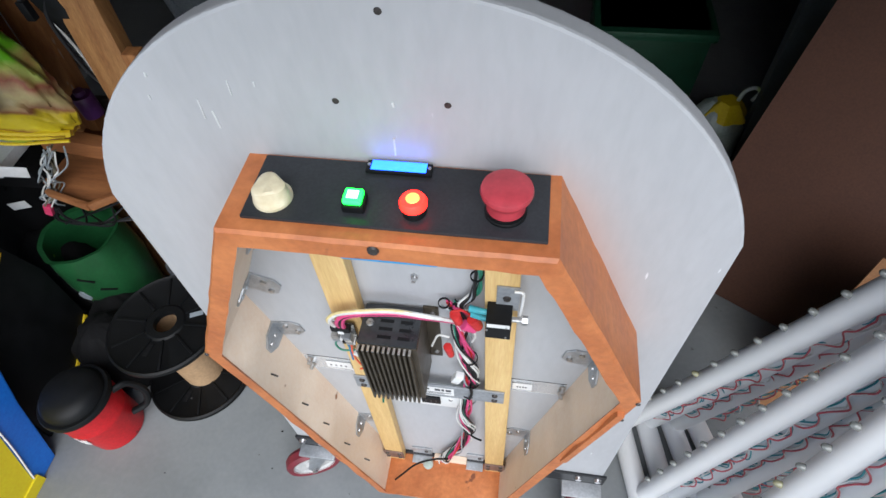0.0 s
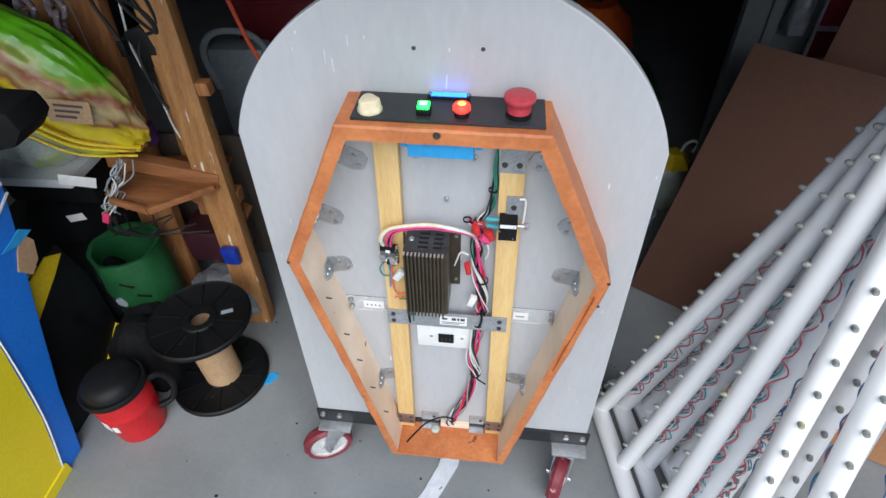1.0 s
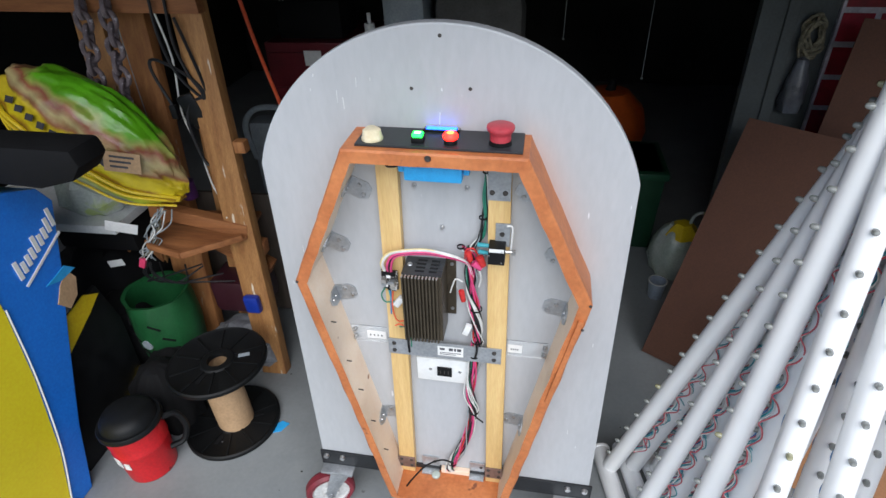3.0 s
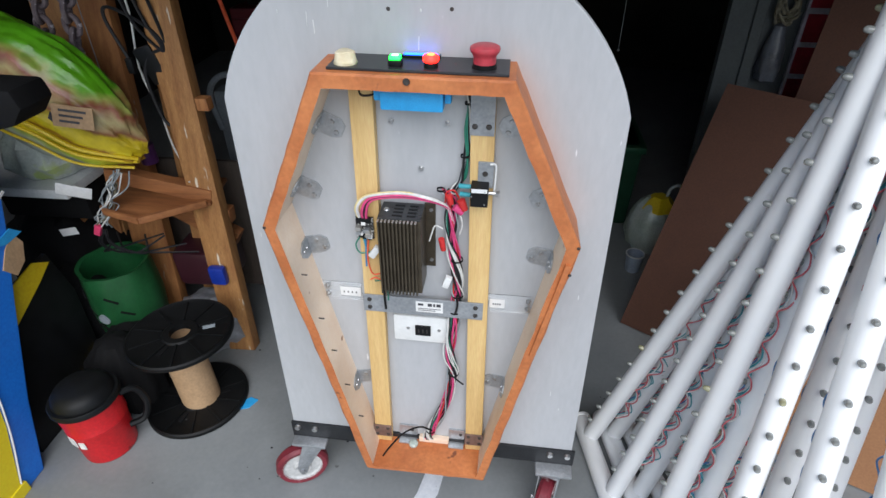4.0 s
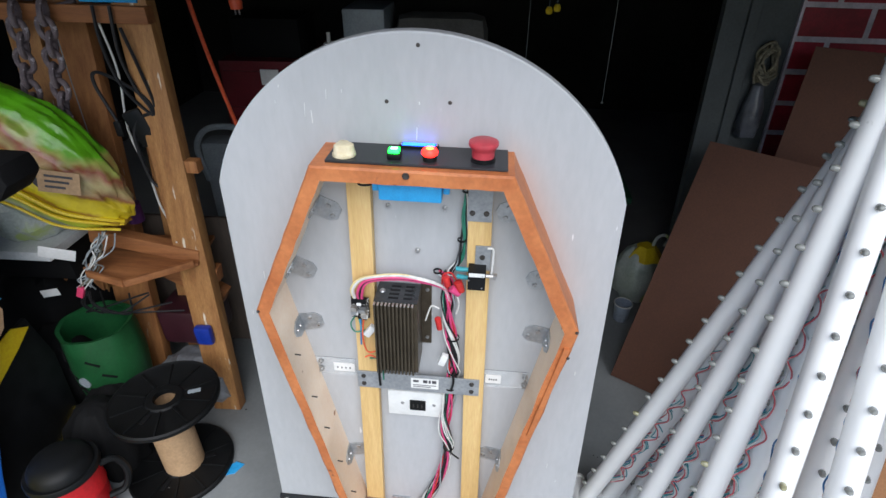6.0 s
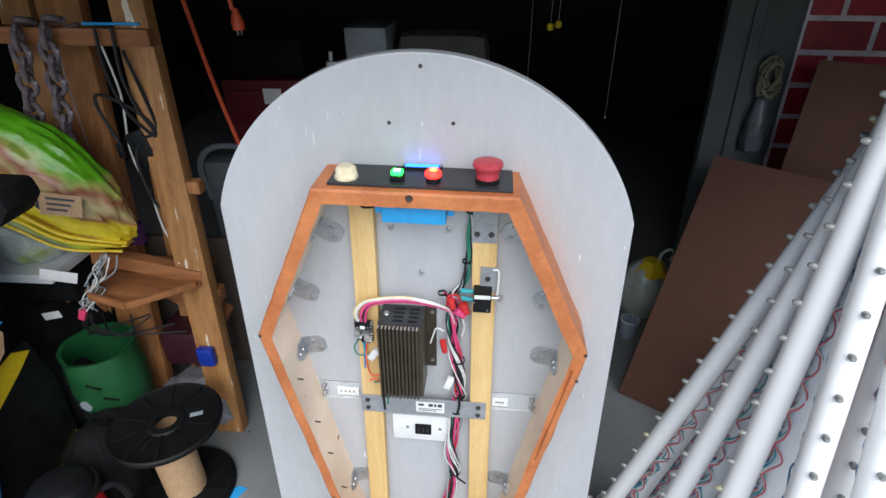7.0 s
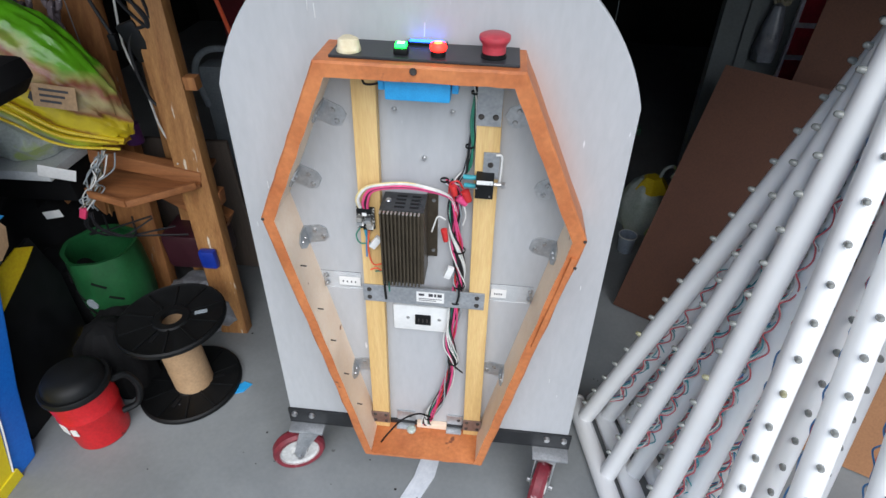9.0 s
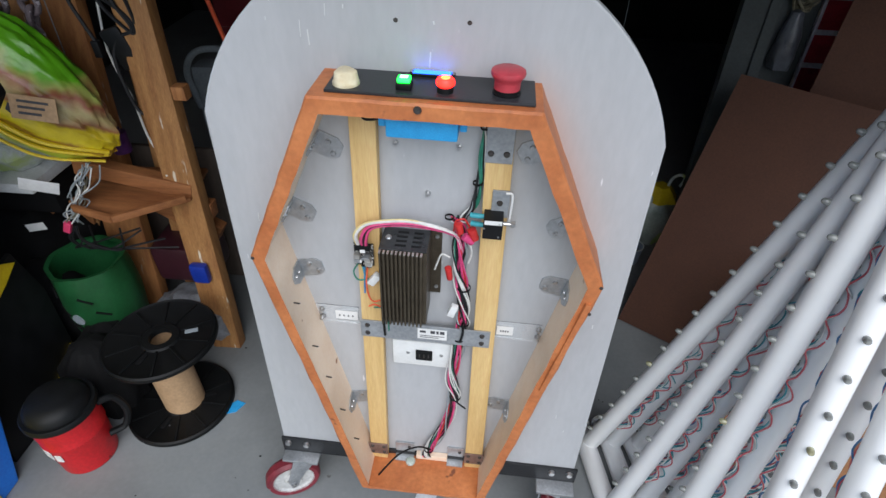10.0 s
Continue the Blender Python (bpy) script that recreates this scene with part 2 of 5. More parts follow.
# dark colour for the shaded gap behind the rack
M["gap_shade_wood"] = mat("gap_shade_wood", (0.11, 0.085, 0.07), (0.07, 0.055, 0.045), 0.8, scale=10, bump=0.2, stretch=(5, 5, 0.4))
M["pink_wire"] = mat("faded_red_wire", (0.66, 0.13, 0.15), (0.55, 0.09, 0.11), 0.45, scale=60, bump=0.02)
M["sleeve"] = mat("clouded_sleeve", (0.12, 0.13, 0.155), (0.06, 0.065, 0.08), 0.3, scale=16, bump=0.6)
M["clear_plate"] = mat("clear_plastic_plate", (0.96, 0.965, 0.97), (0.92, 0.93, 0.94), 0.12, scale=30, bump=0.03)
M["clear_plate"].node_tree.nodes["Principled BSDF"].inputs["Transmission Weight"].default_value = 1.0
M["rope"] = mat("natural_rope", (0.22, 0.20, 0.14), (0.09, 0.08, 0.055), 0.8, scale=60, bump=0.5)
M["tyre"] = mat("maroon_tyre", (0.20, 0.022, 0.035), (0.15, 0.016, 0.026), 0.5, scale=40, bump=0.1, spots=(0.45, 0.32, 0.33), spot_scale=30, spot_at=0.62)
M["hub"] = mat("grey_hub", (0.55, 0.55, 0.54), (0.45, 0.45, 0.44), 0.5, scale=40, bump=0.1)

for _k in ("black", "black_cloth", "spool", "black_panel", "w_black"):
    M[_k].node_tree.nodes["Principled BSDF"].inputs["Specular IOR Level"].default_value = 0.22


def bag_print():
    """Printed plastic: green, tan pictures, yellow and milky bands across the bag."""
    m = bpy.data.materials.new("printed_bag")
    m.use_nodes = True
    n, l = m.node_tree.nodes, m.node_tree.links
    b = n["Principled BSDF"]
    co = n.new("ShaderNodeTexCoord")
    sp = n.new("ShaderNodeSeparateXYZ")
    l.new(co.outputs["Object"], sp.inputs[0])
    no = n.new("ShaderNodeTexNoise")
    no.inputs["Scale"].default_value = 9
    no.inputs["Detail"].default_value = 5
    l.new(co.outputs["Object"], no.inputs["Vector"])
    # distance across the bands
    a = n.new("ShaderNodeMath")
    a.operation = "MULTIPLY_ADD"
    l.new(sp.outputs["Z"], a.inputs[0])
    a.inputs[1].default_value = 2.6
    a.inputs[2].default_value = 0.42
    a2 = n.new("ShaderNodeMath")
    a2.operation = "MULTIPLY_ADD"
    l.new(no.outputs[0], a2.inputs[0])
    a2.inputs[1].default_value = 0.26
    l.new(a.outputs[0], a2.inputs[2])
    r = n.new("ShaderNodeValToRGB")
    r.color_ramp.interpolation = "LINEAR"
    cols = ((0.0, (0.446, 0.475, 0.432)), (0.28, (0.432, 0.475, 0.374)), (0.34, (0.360, 0.446, 0.043)), (0.43, (0.562, 0.432, 0.014)), (0.49, (0.252, 0.115, 0.014)), (0.52, (0.576, 0.446, 0.014)),
            (0.66, (0.533, 0.403, 0.022)), (0.69, (0.245, 0.094, 0.043)), (0.74, (0.418, 0.346, 0.158)), (0.79, (0.259, 0.072, 0.043)), (0.83, (0.288, 0.317, 0.072)), (0.87, (0.094, 0.302, 0.011)), (1.0, (0.086, 0.331, 0.009)))
    r.color_ramp.elements[0].color = (*cols[0][1], 1)
    r.color_ramp.elements[0].position = 0
    r.color_ramp.elements[1].color = (*cols[-1][1], 1)
    r.color_ramp.elements[1].position = 1
    for p, c in cols[1:-1]:
        r.color_ramp.elements.new(p).color = (*c, 1)
    l.new(a2.outputs[0], r.inputs[0])
    n2 = n.new("ShaderNodeTexNoise")
    n2.inputs["Scale"].default_value = 26
    n2.inputs["Detail"].default_value = 4
    l.new(co.outputs["Object"], n2.inputs["Vector"])
    mx = n.new("ShaderNodeMix")
    mx.data_type, mx.blend_type = "RGBA", "OVERLAY"
    mx.inputs[0].default_value = 0.55
    l.new(r.outputs[0], mx.inputs[6])
    l.new(n2.outputs[0], mx.inputs[7])
    l.new(mx.outputs[2], b.inputs["Base Color"])
    b.inputs["Roughness"].default_value = 0.3
    bp = n.new("ShaderNodeBump")
    bp.inputs["Strength"].default_value = 0.5
    bp.inputs["Distance"].default_value = 0.006
    l.new(n2.outputs[0], bp.inputs["Height"])
    l.new(bp.outputs[0], b.inputs["Normal"])
    return m


M["bag"] = bag_print()

# ---- mesh helpers ----
ORIGIN = {}
SITE = [Matrix()]


def site(x=(1, 0, 0, 0), y=(0, 1, 0, 0), z=(0, 0, 1, 0)):
    """Sets how the plan of the following things lies in the garage."""
    SITE[0] = Matrix((x, y, z, (0, 0, 0, 1)))


def thing(name, at, label, category, group="", kind=""):
    ob = new(name)
    ob.empty_display_size = 0.05
    ob.location = SITE[0] @ Vector(at)
    ORIGIN[ob.name] = SITE[0] @ Vector(at)
    return tagged(ob, label, category, group, kind)


def finish(bm, name, material, smooth=True):
    me = bpy.data.meshes.new(name)
    bmesh.ops.recalc_face_normals(bm, faces=bm.faces)
    if smooth:
        for f in bm.faces:
            f.smooth = True
        for e in bm.edges:
            if len(e.link_faces) == 2 and e.calc_face_angle(0) > 0.6:
                e.smooth = False
    bm.to_mesh(me)
    bm.free()
    for k in (material if isinstance(material, (list, tuple)) else [material]):
        me.materials.append(k)
    return me


def part(name, bm, material, parent, label="", smooth=True):
    """A mesh, given in world metres, as a part under a thing or a part."""
    o = ORIGIN[parent.name]
    bmesh.ops.transform(bm, matrix=Matrix.Translation(-o) @ SITE[0], verts=bm.verts)
    ob = new(name, finish(bm, name, material, smooth))
    ob.parent = parent
    ORIGIN[ob.name] = o
    return tagged(ob, label)


def solo(name, bm, material, label, category, group="", kind="", at=None, smooth=True):
    """A thing that is one mesh, with its origin at its base."""
    bmesh.ops.transform(bm, matrix=SITE[0], verts=bm.verts)
    vs = [v.co for v in bm.verts]
    o = SITE[0] @ Vector(at) if at else Vector((sum(v.x for v in vs) / len(vs), sum(v.y for v in vs) / len(vs), min(v.z for v in vs)))
    bmesh.ops.translate(bm, verts=bm.verts, vec=-o)
    ob = new(name, finish(bm, name, material, smooth))
    ob.location = o
    ORIGIN[ob.name] = o
    return tagged(ob, label, category, group, kind)


def join(*bms):
    out = bms[0]
    for b in bms[1:]:
        me = bpy.data.meshes.new("t")
        b.to_mesh(me)
        out.from_mesh(me)
        b.free()
        bpy.data.meshes.remove(me)
    return out


def box(x0, x1, y0, y1, z0, z1, bevel=0.0, m=None):
    bm = bmesh.new()
    bmesh.ops.create_cube(bm, size=1.0, matrix=Matrix.Translation(((x0 + x1) / 2, (y0 + y1) / 2, (z0 + z1) / 2)) @ Matrix.Diagonal((x1 - x0, y1 - y0, z1 - z0, 1)))
    if bevel:
        bmesh.ops.bevel(bm, geom=bm.edges[:], offset=bevel, segments=2, profile=0.6, affect="EDGES")
    if m is not None:
        bmesh.ops.transform(bm, matrix=m, verts=bm.verts)
    return bm


def prism(poly, y0, y1, bevel=0.0, axis="y"):
    """A flat outline (list of two coordinates) swept along an axis."""
    bm = bmesh.new()

    def put(a, b, s):
        return {"y": (a, s, b), "x": (s, a, b), "z": (a, b, s)}[axis]
    lo = [bm.verts.new(put(a, b, y0)) for a, b in poly]
    hi = [bm.verts.new(put(a, b, y1)) for a, b in poly]
    k = len(poly)
    bm.faces.new(lo)
    bm.faces.new(hi[::-1])
    for i in range(k):
        bm.faces.new((lo[i], lo[(i + 1) % k], hi[(i + 1) % k], hi[i]))
    bmesh.ops.recalc_face_normals(bm, faces=bm.faces)
    if bevel:
        bmesh.ops.bevel(bm, geom=bm.edges[:], offset=bevel, segments=2, profile=0.6, affect="EDGES")
    return bm


def cyl(a, b, r, r2=None, seg=20, bevel=0.0):
    """A capped cylinder or cone from a to b."""
    a, b = Vector(a), Vector(b)
    d = b - a
    bm = bmesh.new()
    m = Matrix.Translation((a + b) / 2) @ d.to_track_quat("Z", "Y").to_matrix().to_4x4()
    bmesh.ops.create_cone(bm, cap_ends=True, segments=seg, radius1=r, radius2=r if r2 is None else r2, depth=d.length, matrix=m)
    if bevel:
        bmesh.ops.bevel(bm, geom=[e for e in bm.edges if any(len(f.verts) > 4 for f in e.link_faces)], offset=bevel, segments=2, profile=0.6, affect="EDGES")
    return bm


def lathe(profile, at=(0, 0, 0), seg=40, m=None, wob=None):
    """A profile of (radius, height) turned about the vertical through at."""
    bm = bmesh.new()
    rings = []
    for r, z in profile:
        ring = []
        for i in range(seg):
            a = 2 * math.pi * i / seg
            k = wob(a, z) if wob else 1.0
            ring.append(bm.verts.new((r * k * math.cos(a), r * k * math.sin(a), z)))
        rings.append(ring)
    for p, q in zip(rings, rings[1:]):
        for i in range(seg):
            bm.faces.new((p[i], p[(i + 1) % seg], q[(i + 1) % seg], q[i]))
    ring_shape = profile[0] == profile[-1]
    if profile[0][0] > 1e-6 and not ring_shape:
        bm.faces.new(rings[0][::-1])
    if profile[-1][0] > 1e-6 and not ring_shape:
        bm.faces.new(rings[-1])
    bmesh.ops.remove_doubles(bm, verts=bm.verts, dist=1e-6)
    bmesh.ops.transform(bm, matrix=Matrix.Translation(at) @ (m or Matrix()), verts=bm.verts)
    return bm


def smooth_line(pts, n=6):
    pts = [Vector(p) for p in pts]
    p = [2 * pts[0] - pts[1]] + pts + [2 * pts[-1] - pts[-2]]
    out = []
    for i in range(1, len(p) - 2):
        for k in range(n):
            t = k / n
            a, b, c, d = p[i - 1], p[i], p[i + 1], p[i + 2]
            out.append(0.5 * (2 * b + (c - a) * t + (2 * a - 5 * b + 4 * c - d) * t * t + (3 * b - a - 3 * c + d) * t ** 3))
    return out + [pts[-1]]


def tube(pts, r, seg=6, n=6, soft=True):
    """A wire, pipe or cord along a line of places."""
    line = smooth_line(pts, n) if soft and len(pts) > 2 else [Vector(p) for p in pts]
    bm = bmesh.new()
    up = Vector((0.31, 0.2, 0.93))
    rings = []
    for i, c in enumerate(line):
        d = (line[min(i + 1, len(line) - 1)] - line[max(i - 1, 0)]).normalized()
        s = d.cross(up)
        s = s.normalized() if s.length > 1e-4 else d.orthogonal().normalized()
        up = s.cross(d).normalized()
        rings.append([bm.verts.new(c + r * (math.cos(2 * math.pi * k / seg) * s + math.sin(2 * math.pi * k / seg) * up)) for k in range(seg)])
    for p, q in zip(rings, rings[1:]):
        for k in range(seg):
            bm.faces.new((p[k], p[(k + 1) % seg], q[(k + 1) % seg], q[k]))
    bm.faces.new(rings[0][::-1])
    bm.faces.new(rings[-1])
    return bm


def bar(a, b, w, t, side=(0, 1, 0), bevel=0.003):
    """A square-cut piece of lumber from a to b, w wide across side and t thick along it."""
    a, b = Vector(a), Vector(b)
    z = (b - a).normalized()
    y = Vector(side)
    y = (y - y.dot(z) * z).normalized()
    x = y.cross(z)
    m = Matrix((x, y, z)).transposed().to_4x4()
    m.translation = (a + b) / 2
    length = (b - a).length
    return box(-w / 2, w / 2, -t / 2, t / 2, -length / 2, length / 2, bevel, m)


def screw_head(at, r=0.0045, h=0.0025, normal=(0, -1, 0)):
    a = Vector(at)
    d = Vector(normal).normalized()
    return cyl(a, a + d * h, r, r * 0.8, 12)


# ---- the garage ----
solo("floor", box(-2.4, 2.2, -1.0, 3.8, -0.12, 0.0), M["concrete"], "bare grey concrete garage floor with stains", "floor", kind="structure")
solo("ground", box(-40, 40, -60, -1.0, -0.16, -0.012), M["concrete"], "pale concrete driveway outside the open door", "ground", kind="structure")
# walls and ceiling close the room in colours already darkened for shade
solo("wall_north", box(-2.4, 2.2, 3.6, 3.8, 0.0, 2.5), M["shaded_wall"], "back wall of the garage, shade put into its near-black colour", "wall", kind="structure")
solo("wall_west", box(-2.4, -2.25, -0.1, 3.6, 0.0, 2.5), M["shaded_wall"], "added side wall of the garage, shade put into its near-black colour", "wall", kind="structure")
solo("wall_east", box(2.05, 2.2, -0.1, 3.6, 0.0, 2.5), M["shaded_wall"], "added side wall of the garage, shade put into its near-black colour", "wall", kind="structure")
# unseen mass above and beside the opening, added to cut light reaching the interior
solo("opening_light_block", join(box(-2.4, 2.2, -0.2, -0.05, 1.42, 2.5), box(-2.4, -1.56, -0.2, -0.05, 0.0, 1.42), box(1.62, 2.2, -0.2, -0.05, 0.0, 1.42)), M["shaded_wall"], "unseen light block added above and beside the garage opening", "wall", kind="structure")
solo("ceiling", box(-2.4, 2.2, -0.2, 3.8, 2.5, 2.62), M["ceiling"], "added garage ceiling, shade put into its dark colour", "ceiling", kind="structure")
solo("floor_tape", prism([(-0.125, -0.20), (-0.055, -0.195), (-0.005, -0.10), (0.036, -0.015), (0.046, 0.055), (0.0, 0.05), (-0.015, -0.02), (-0.045, -0.09), (-0.072, -0.134)], 0.0, 0.003, axis="z"), M["tape"],
     "scuffed white paper strip lying on the concrete", "paper strip")

# ---- the tombstone prop on casters ----
prop = thing("tombstone_prop", (0.015, 0.01, 0.0), "tall grey-painted plywood tombstone board on a black rail with casters", "prop")
outline = [(-0.306, 0.185), (0.335, 0.185)]
outline += [(0.0085 + 0.3176 * math.cos(a), 0.889 + 0.3176 * math.sin(a)) for a in np.linspace(0.284, math.pi - 0.284, 44)]
part("board", prism(outline, 0.0, 0.021, 0.003), M["board"], prop, "grey-painted plywood with scuffs and drips", smooth=False)
rail = part("rail", join(box(-0.309, 0.341, -0.006, 0.0, 0.166, 0.209, 0.0015), box(-0.309, 0.341, -0.0065, 0.055, 0.161, 0.166, 0.0015)), M["rail"], prop, "black angle-iron rail", smooth=False)
for x in (-0.294, -0.253, 0.287, 0.325):
    part("bolt", screw_head((x, -0.006, 0.194), 0.0075, 0.006), M["screw"], rail, "zinc hex bolt")
for x, z in ((-0.0325, 1.114), (0.054, 1.116), (0.011, 1.189)):
    part("screw_hole", screw_head((x, 0.0005, z), 0.0032, 0.001), M["screw_dark"], prop)
for x, z in ((0.0085, 0.88), (-0.036, 0.956), (0.050, 0.957)):
    part("bolt_tip", join(cyl((x, 0.0, z), (x, -0.003, z), 0.0042, seg=6), cyl((x, 0, z), (x, -0.009, z), 0.0024, seg=10)), M["screw"], prop, "zinc bolt end with nut")


def caster(x, y, turn):
    """A swivel caster, its wheel's rolling direction turned from the board's length."""
    m = Matrix.Translation((x, y, 0)) @ Matrix.Rotation(radians(turn), 4, "Z")
    lean = Matrix.Translation((0.038, 0, 0.0))
    c = part("caster", box(-0.04, 0.04, -0.035, 0.035, 0.153, 0.161, 0.002, Matrix.Translation((x, y, 0))), M["steel"], prop, "swivel caster with maroon tread")
    fork = bmesh.new()
    for s in (-1, 1):
        fork = join(fork, prism([(-0.028, 0.145), (0.03, 0.145), (0.05, 0.075), (0.045, 0.05), (0.03, 0.05), (0.022, 0.075)], s * 0.021 - 0.0015, s * 0.021 + 0.0015, 0.0008))
    fork = join(fork, box(-0.028, 0.03, -0.022, 0.022, 0.141, 0.147, 0.001), cyl((0, 0, 0.145), (0, 0, 0.157), 0.026))
    bmesh.ops.transform(fork, matrix=m, verts=fork.verts)
    part("fork", fork, M["steel"], c)
    for nm, prof, mt in (("tyre", [(0.046, -0.013), (0.057, -0.016), (0.0625, -0.008), (0.0625, 0.008), (0.057, 0.016), (0.046, 0.013), (0.046, -0.013)], "tyre"),
                         ("rim", [(0.0, -0.012), (0.018, -0.018), (0.022, -0.010), (0.042, -0.008), (0.0475, -0.014), (0.0475, 0.014), (0.042, 0.008), (0.022, 0.010), (0.018, 0.018), (0.0, 0.012)], "hub")):
        w = lathe(prof, seg=32, m=Matrix.Translation((0.038, 0, 0.0625)) @ Matrix.Rotation(radians(90), 4, "X"))
        bmesh.ops.transform(w, matrix=m, verts=w.verts)
        part(nm, w, M[mt], c)
    ax = cyl((0.038, -0.03, 0.0625), (0.038, 0.03, 0.0625), 0.006, seg=8)
    bmesh.ops.transform(ax, matrix=m, verts=ax.verts)
    part("axle", ax, M["screw"], c)


caster(-0.266, 0.004, 205)
caster(0.298, -0.002, 252)

# runs and flecks of white paint on the board face
rp_ = random.Random(12)
for k in range(13):
    if k < 8:
        x, z = -0.20 + 0.24 * rp_.random() ** 1.4, 1.075 + 0.08 * rp_.random()
    else:
        x, z = rp_.choice((-0.285, 0.265)) + 0.035 * rp_.random(), 0.28 + 0.55 * rp_.random()
    ln = 0.004 + 0.022 * rp_.random() ** 2
    part("paint_run", bar((x, -0.0003, z), (x + 0.002 * (rp_.random() - 0.5), -0.0003, z - ln), 0.0010 + 0.0010 * rp_.random(), 0.0010, (0, 1, 0), 0.0003), M["white_board"], prop, "white paint run")

# ---- the coffin-shaped frame on the board ----
FY = -0.086
coffin = thing("coffin_frame", (0.015, -0.03, 0.188), "coffin-shaped open wooden box with orange-stained edges screwed to the board", "frame")
OUT = [(-0.123, 1.051), (0.1455, 1.051), (0.261, 0.805), (0.144, 0.188), (-0.112, 0.188), (-0.234, 0.802)]


def inset(poly, d):
    out = []
    k = len(poly)
    for i in range(k):
        p, c, n = Vector(poly[i - 1]), Vector(poly[i]), Vector(poly[(i + 1) % k])
        d1, d2 = (c - p).normalized(), (n - c).normalized()
        n1, n2 = Vector((d1.y, -d1.x)), Vector((d2.y, -d2.x))
        b = (n1 + n2).normalized()
        out.append(tuple(c + b * (d / max(0.3, b.dot(n1)))))
    return out


INN = inset(OUT, 0.0205)
INX = inset(OUT, 0.0175)
if abs(INN[0][1]) > 1.051:
    INN, INX = inset(OUT, -0.0205), inset(OUT, -0.0175)

# the bottom board is thin
for _lst in (INN, INX):
    for _i in (3, 4):
        _lst[_i] = (_lst[_i][0], 0.1975)


def plank(i, jitter):
    """One side board of the frame: mitred, with a slightly wavy front edge; the inner face is bare wood."""
    j = (i + 1) % 6
    bm = bmesh.new()
    steps = 14
    rnd = random.Random(20 + i)
    rows = []
    for s in range(steps + 1):
        t = s / steps
        o = Vector(OUT[i]).lerp(Vector(OUT[j]), t)
        n = Vector(INN[i]).lerp(Vector(INN[j]), t)
        x = Vector(INX[i]).lerp(Vector(INX[j]), t)
        w = (rnd.random() - 0.5) * jitter if 0 < s < steps else 0
        dv = (o - n).normalized()
        o2 = o + dv * w * 0.7
        n2 = n + dv * w
        rows.append([bm.verts.new((o2.x, 0.0, o2.y)), bm.verts.new((o2.x, FY + 0.003, o2.y)), bm.verts.new((o2.x - dv.x * 0.003, FY + w, o2.y - dv.y * 0.003)),
                     bm.verts.new((n2.x, FY + w, n2.y)), bm.verts.new((x.x, FY + 0.004, x.y)), bm.verts.new((x.x, 0.0, x.y))])
    for a, b in zip(rows, rows[1:]):
        for k in range(6):
            f = bm.faces.new((a[k], a[(k + 1) % 6], b[(k + 1) % 6], b[k]))
            f.material_index = 1 if k == 4 else 0
    bm.faces.new(rows[0])
    bm.faces.new(rows[-1][::-1])
    return bm


for i, jit in enumerate((0.0008, 0.0018, 0.0035, 0.003, 0.0045, 0.0018)):
    inner = M["orange"] if i in (0, 3) else M["pale"]
    part("plank", plank(i, jit), [M["orange"], inner], coffin, "orange-stained plywood side with ragged edge" if i else "orange-stained top board")
# doubled strip on the lower right side
a0, a1 = Vector((0.2465, 0.775)), Vector((0.209, 0.575))
part("strip", bar((a0.x, FY + 0.01, a0.y), (a1.x, FY + 0.01, a1.y), 0.009, 0.03, (0, 1, 0), 0.002), M["orange"], coffin, "second orange strip, chipped")
part("screw", screw_head((0.0055, FY - 0.0005, 1.0445), 0.005, 0.002), M["screw_dark"], coffin)
for x, z in ((-0.230, 0.802), (0.2575, 0.806), (0.251, 0.755)):
    part("nail_hole", screw_head((x, FY - 0.0005, z), 0.0028, 0.0012), M["screw_dark"], coffin)
rnd = random.Random(5)
for f in (0.18, 0.34, 0.47, 0.62, 0.78):
    p = Vector(INX[5]).lerp(Vector(INX[4]), f)
    q = Vector(INX[5]) - Vector(INX[4])
    d = q.normalized()
    nrm = Vector((-d.y, d.x)) if INX[5][0] < 0 else Vector((d.y, -d.x))
    nrm = nrm if nrm.x > 0 else -nrm
    c = Vector((p.x, -0.050 - 0.014 * rnd.random(), p.y))
    part("nail", cyl(c, c + Vector((nrm.x, -0.25, nrm.y)) * 0.011, 0.0013, seg=6), M["screw_dark"], coffin)


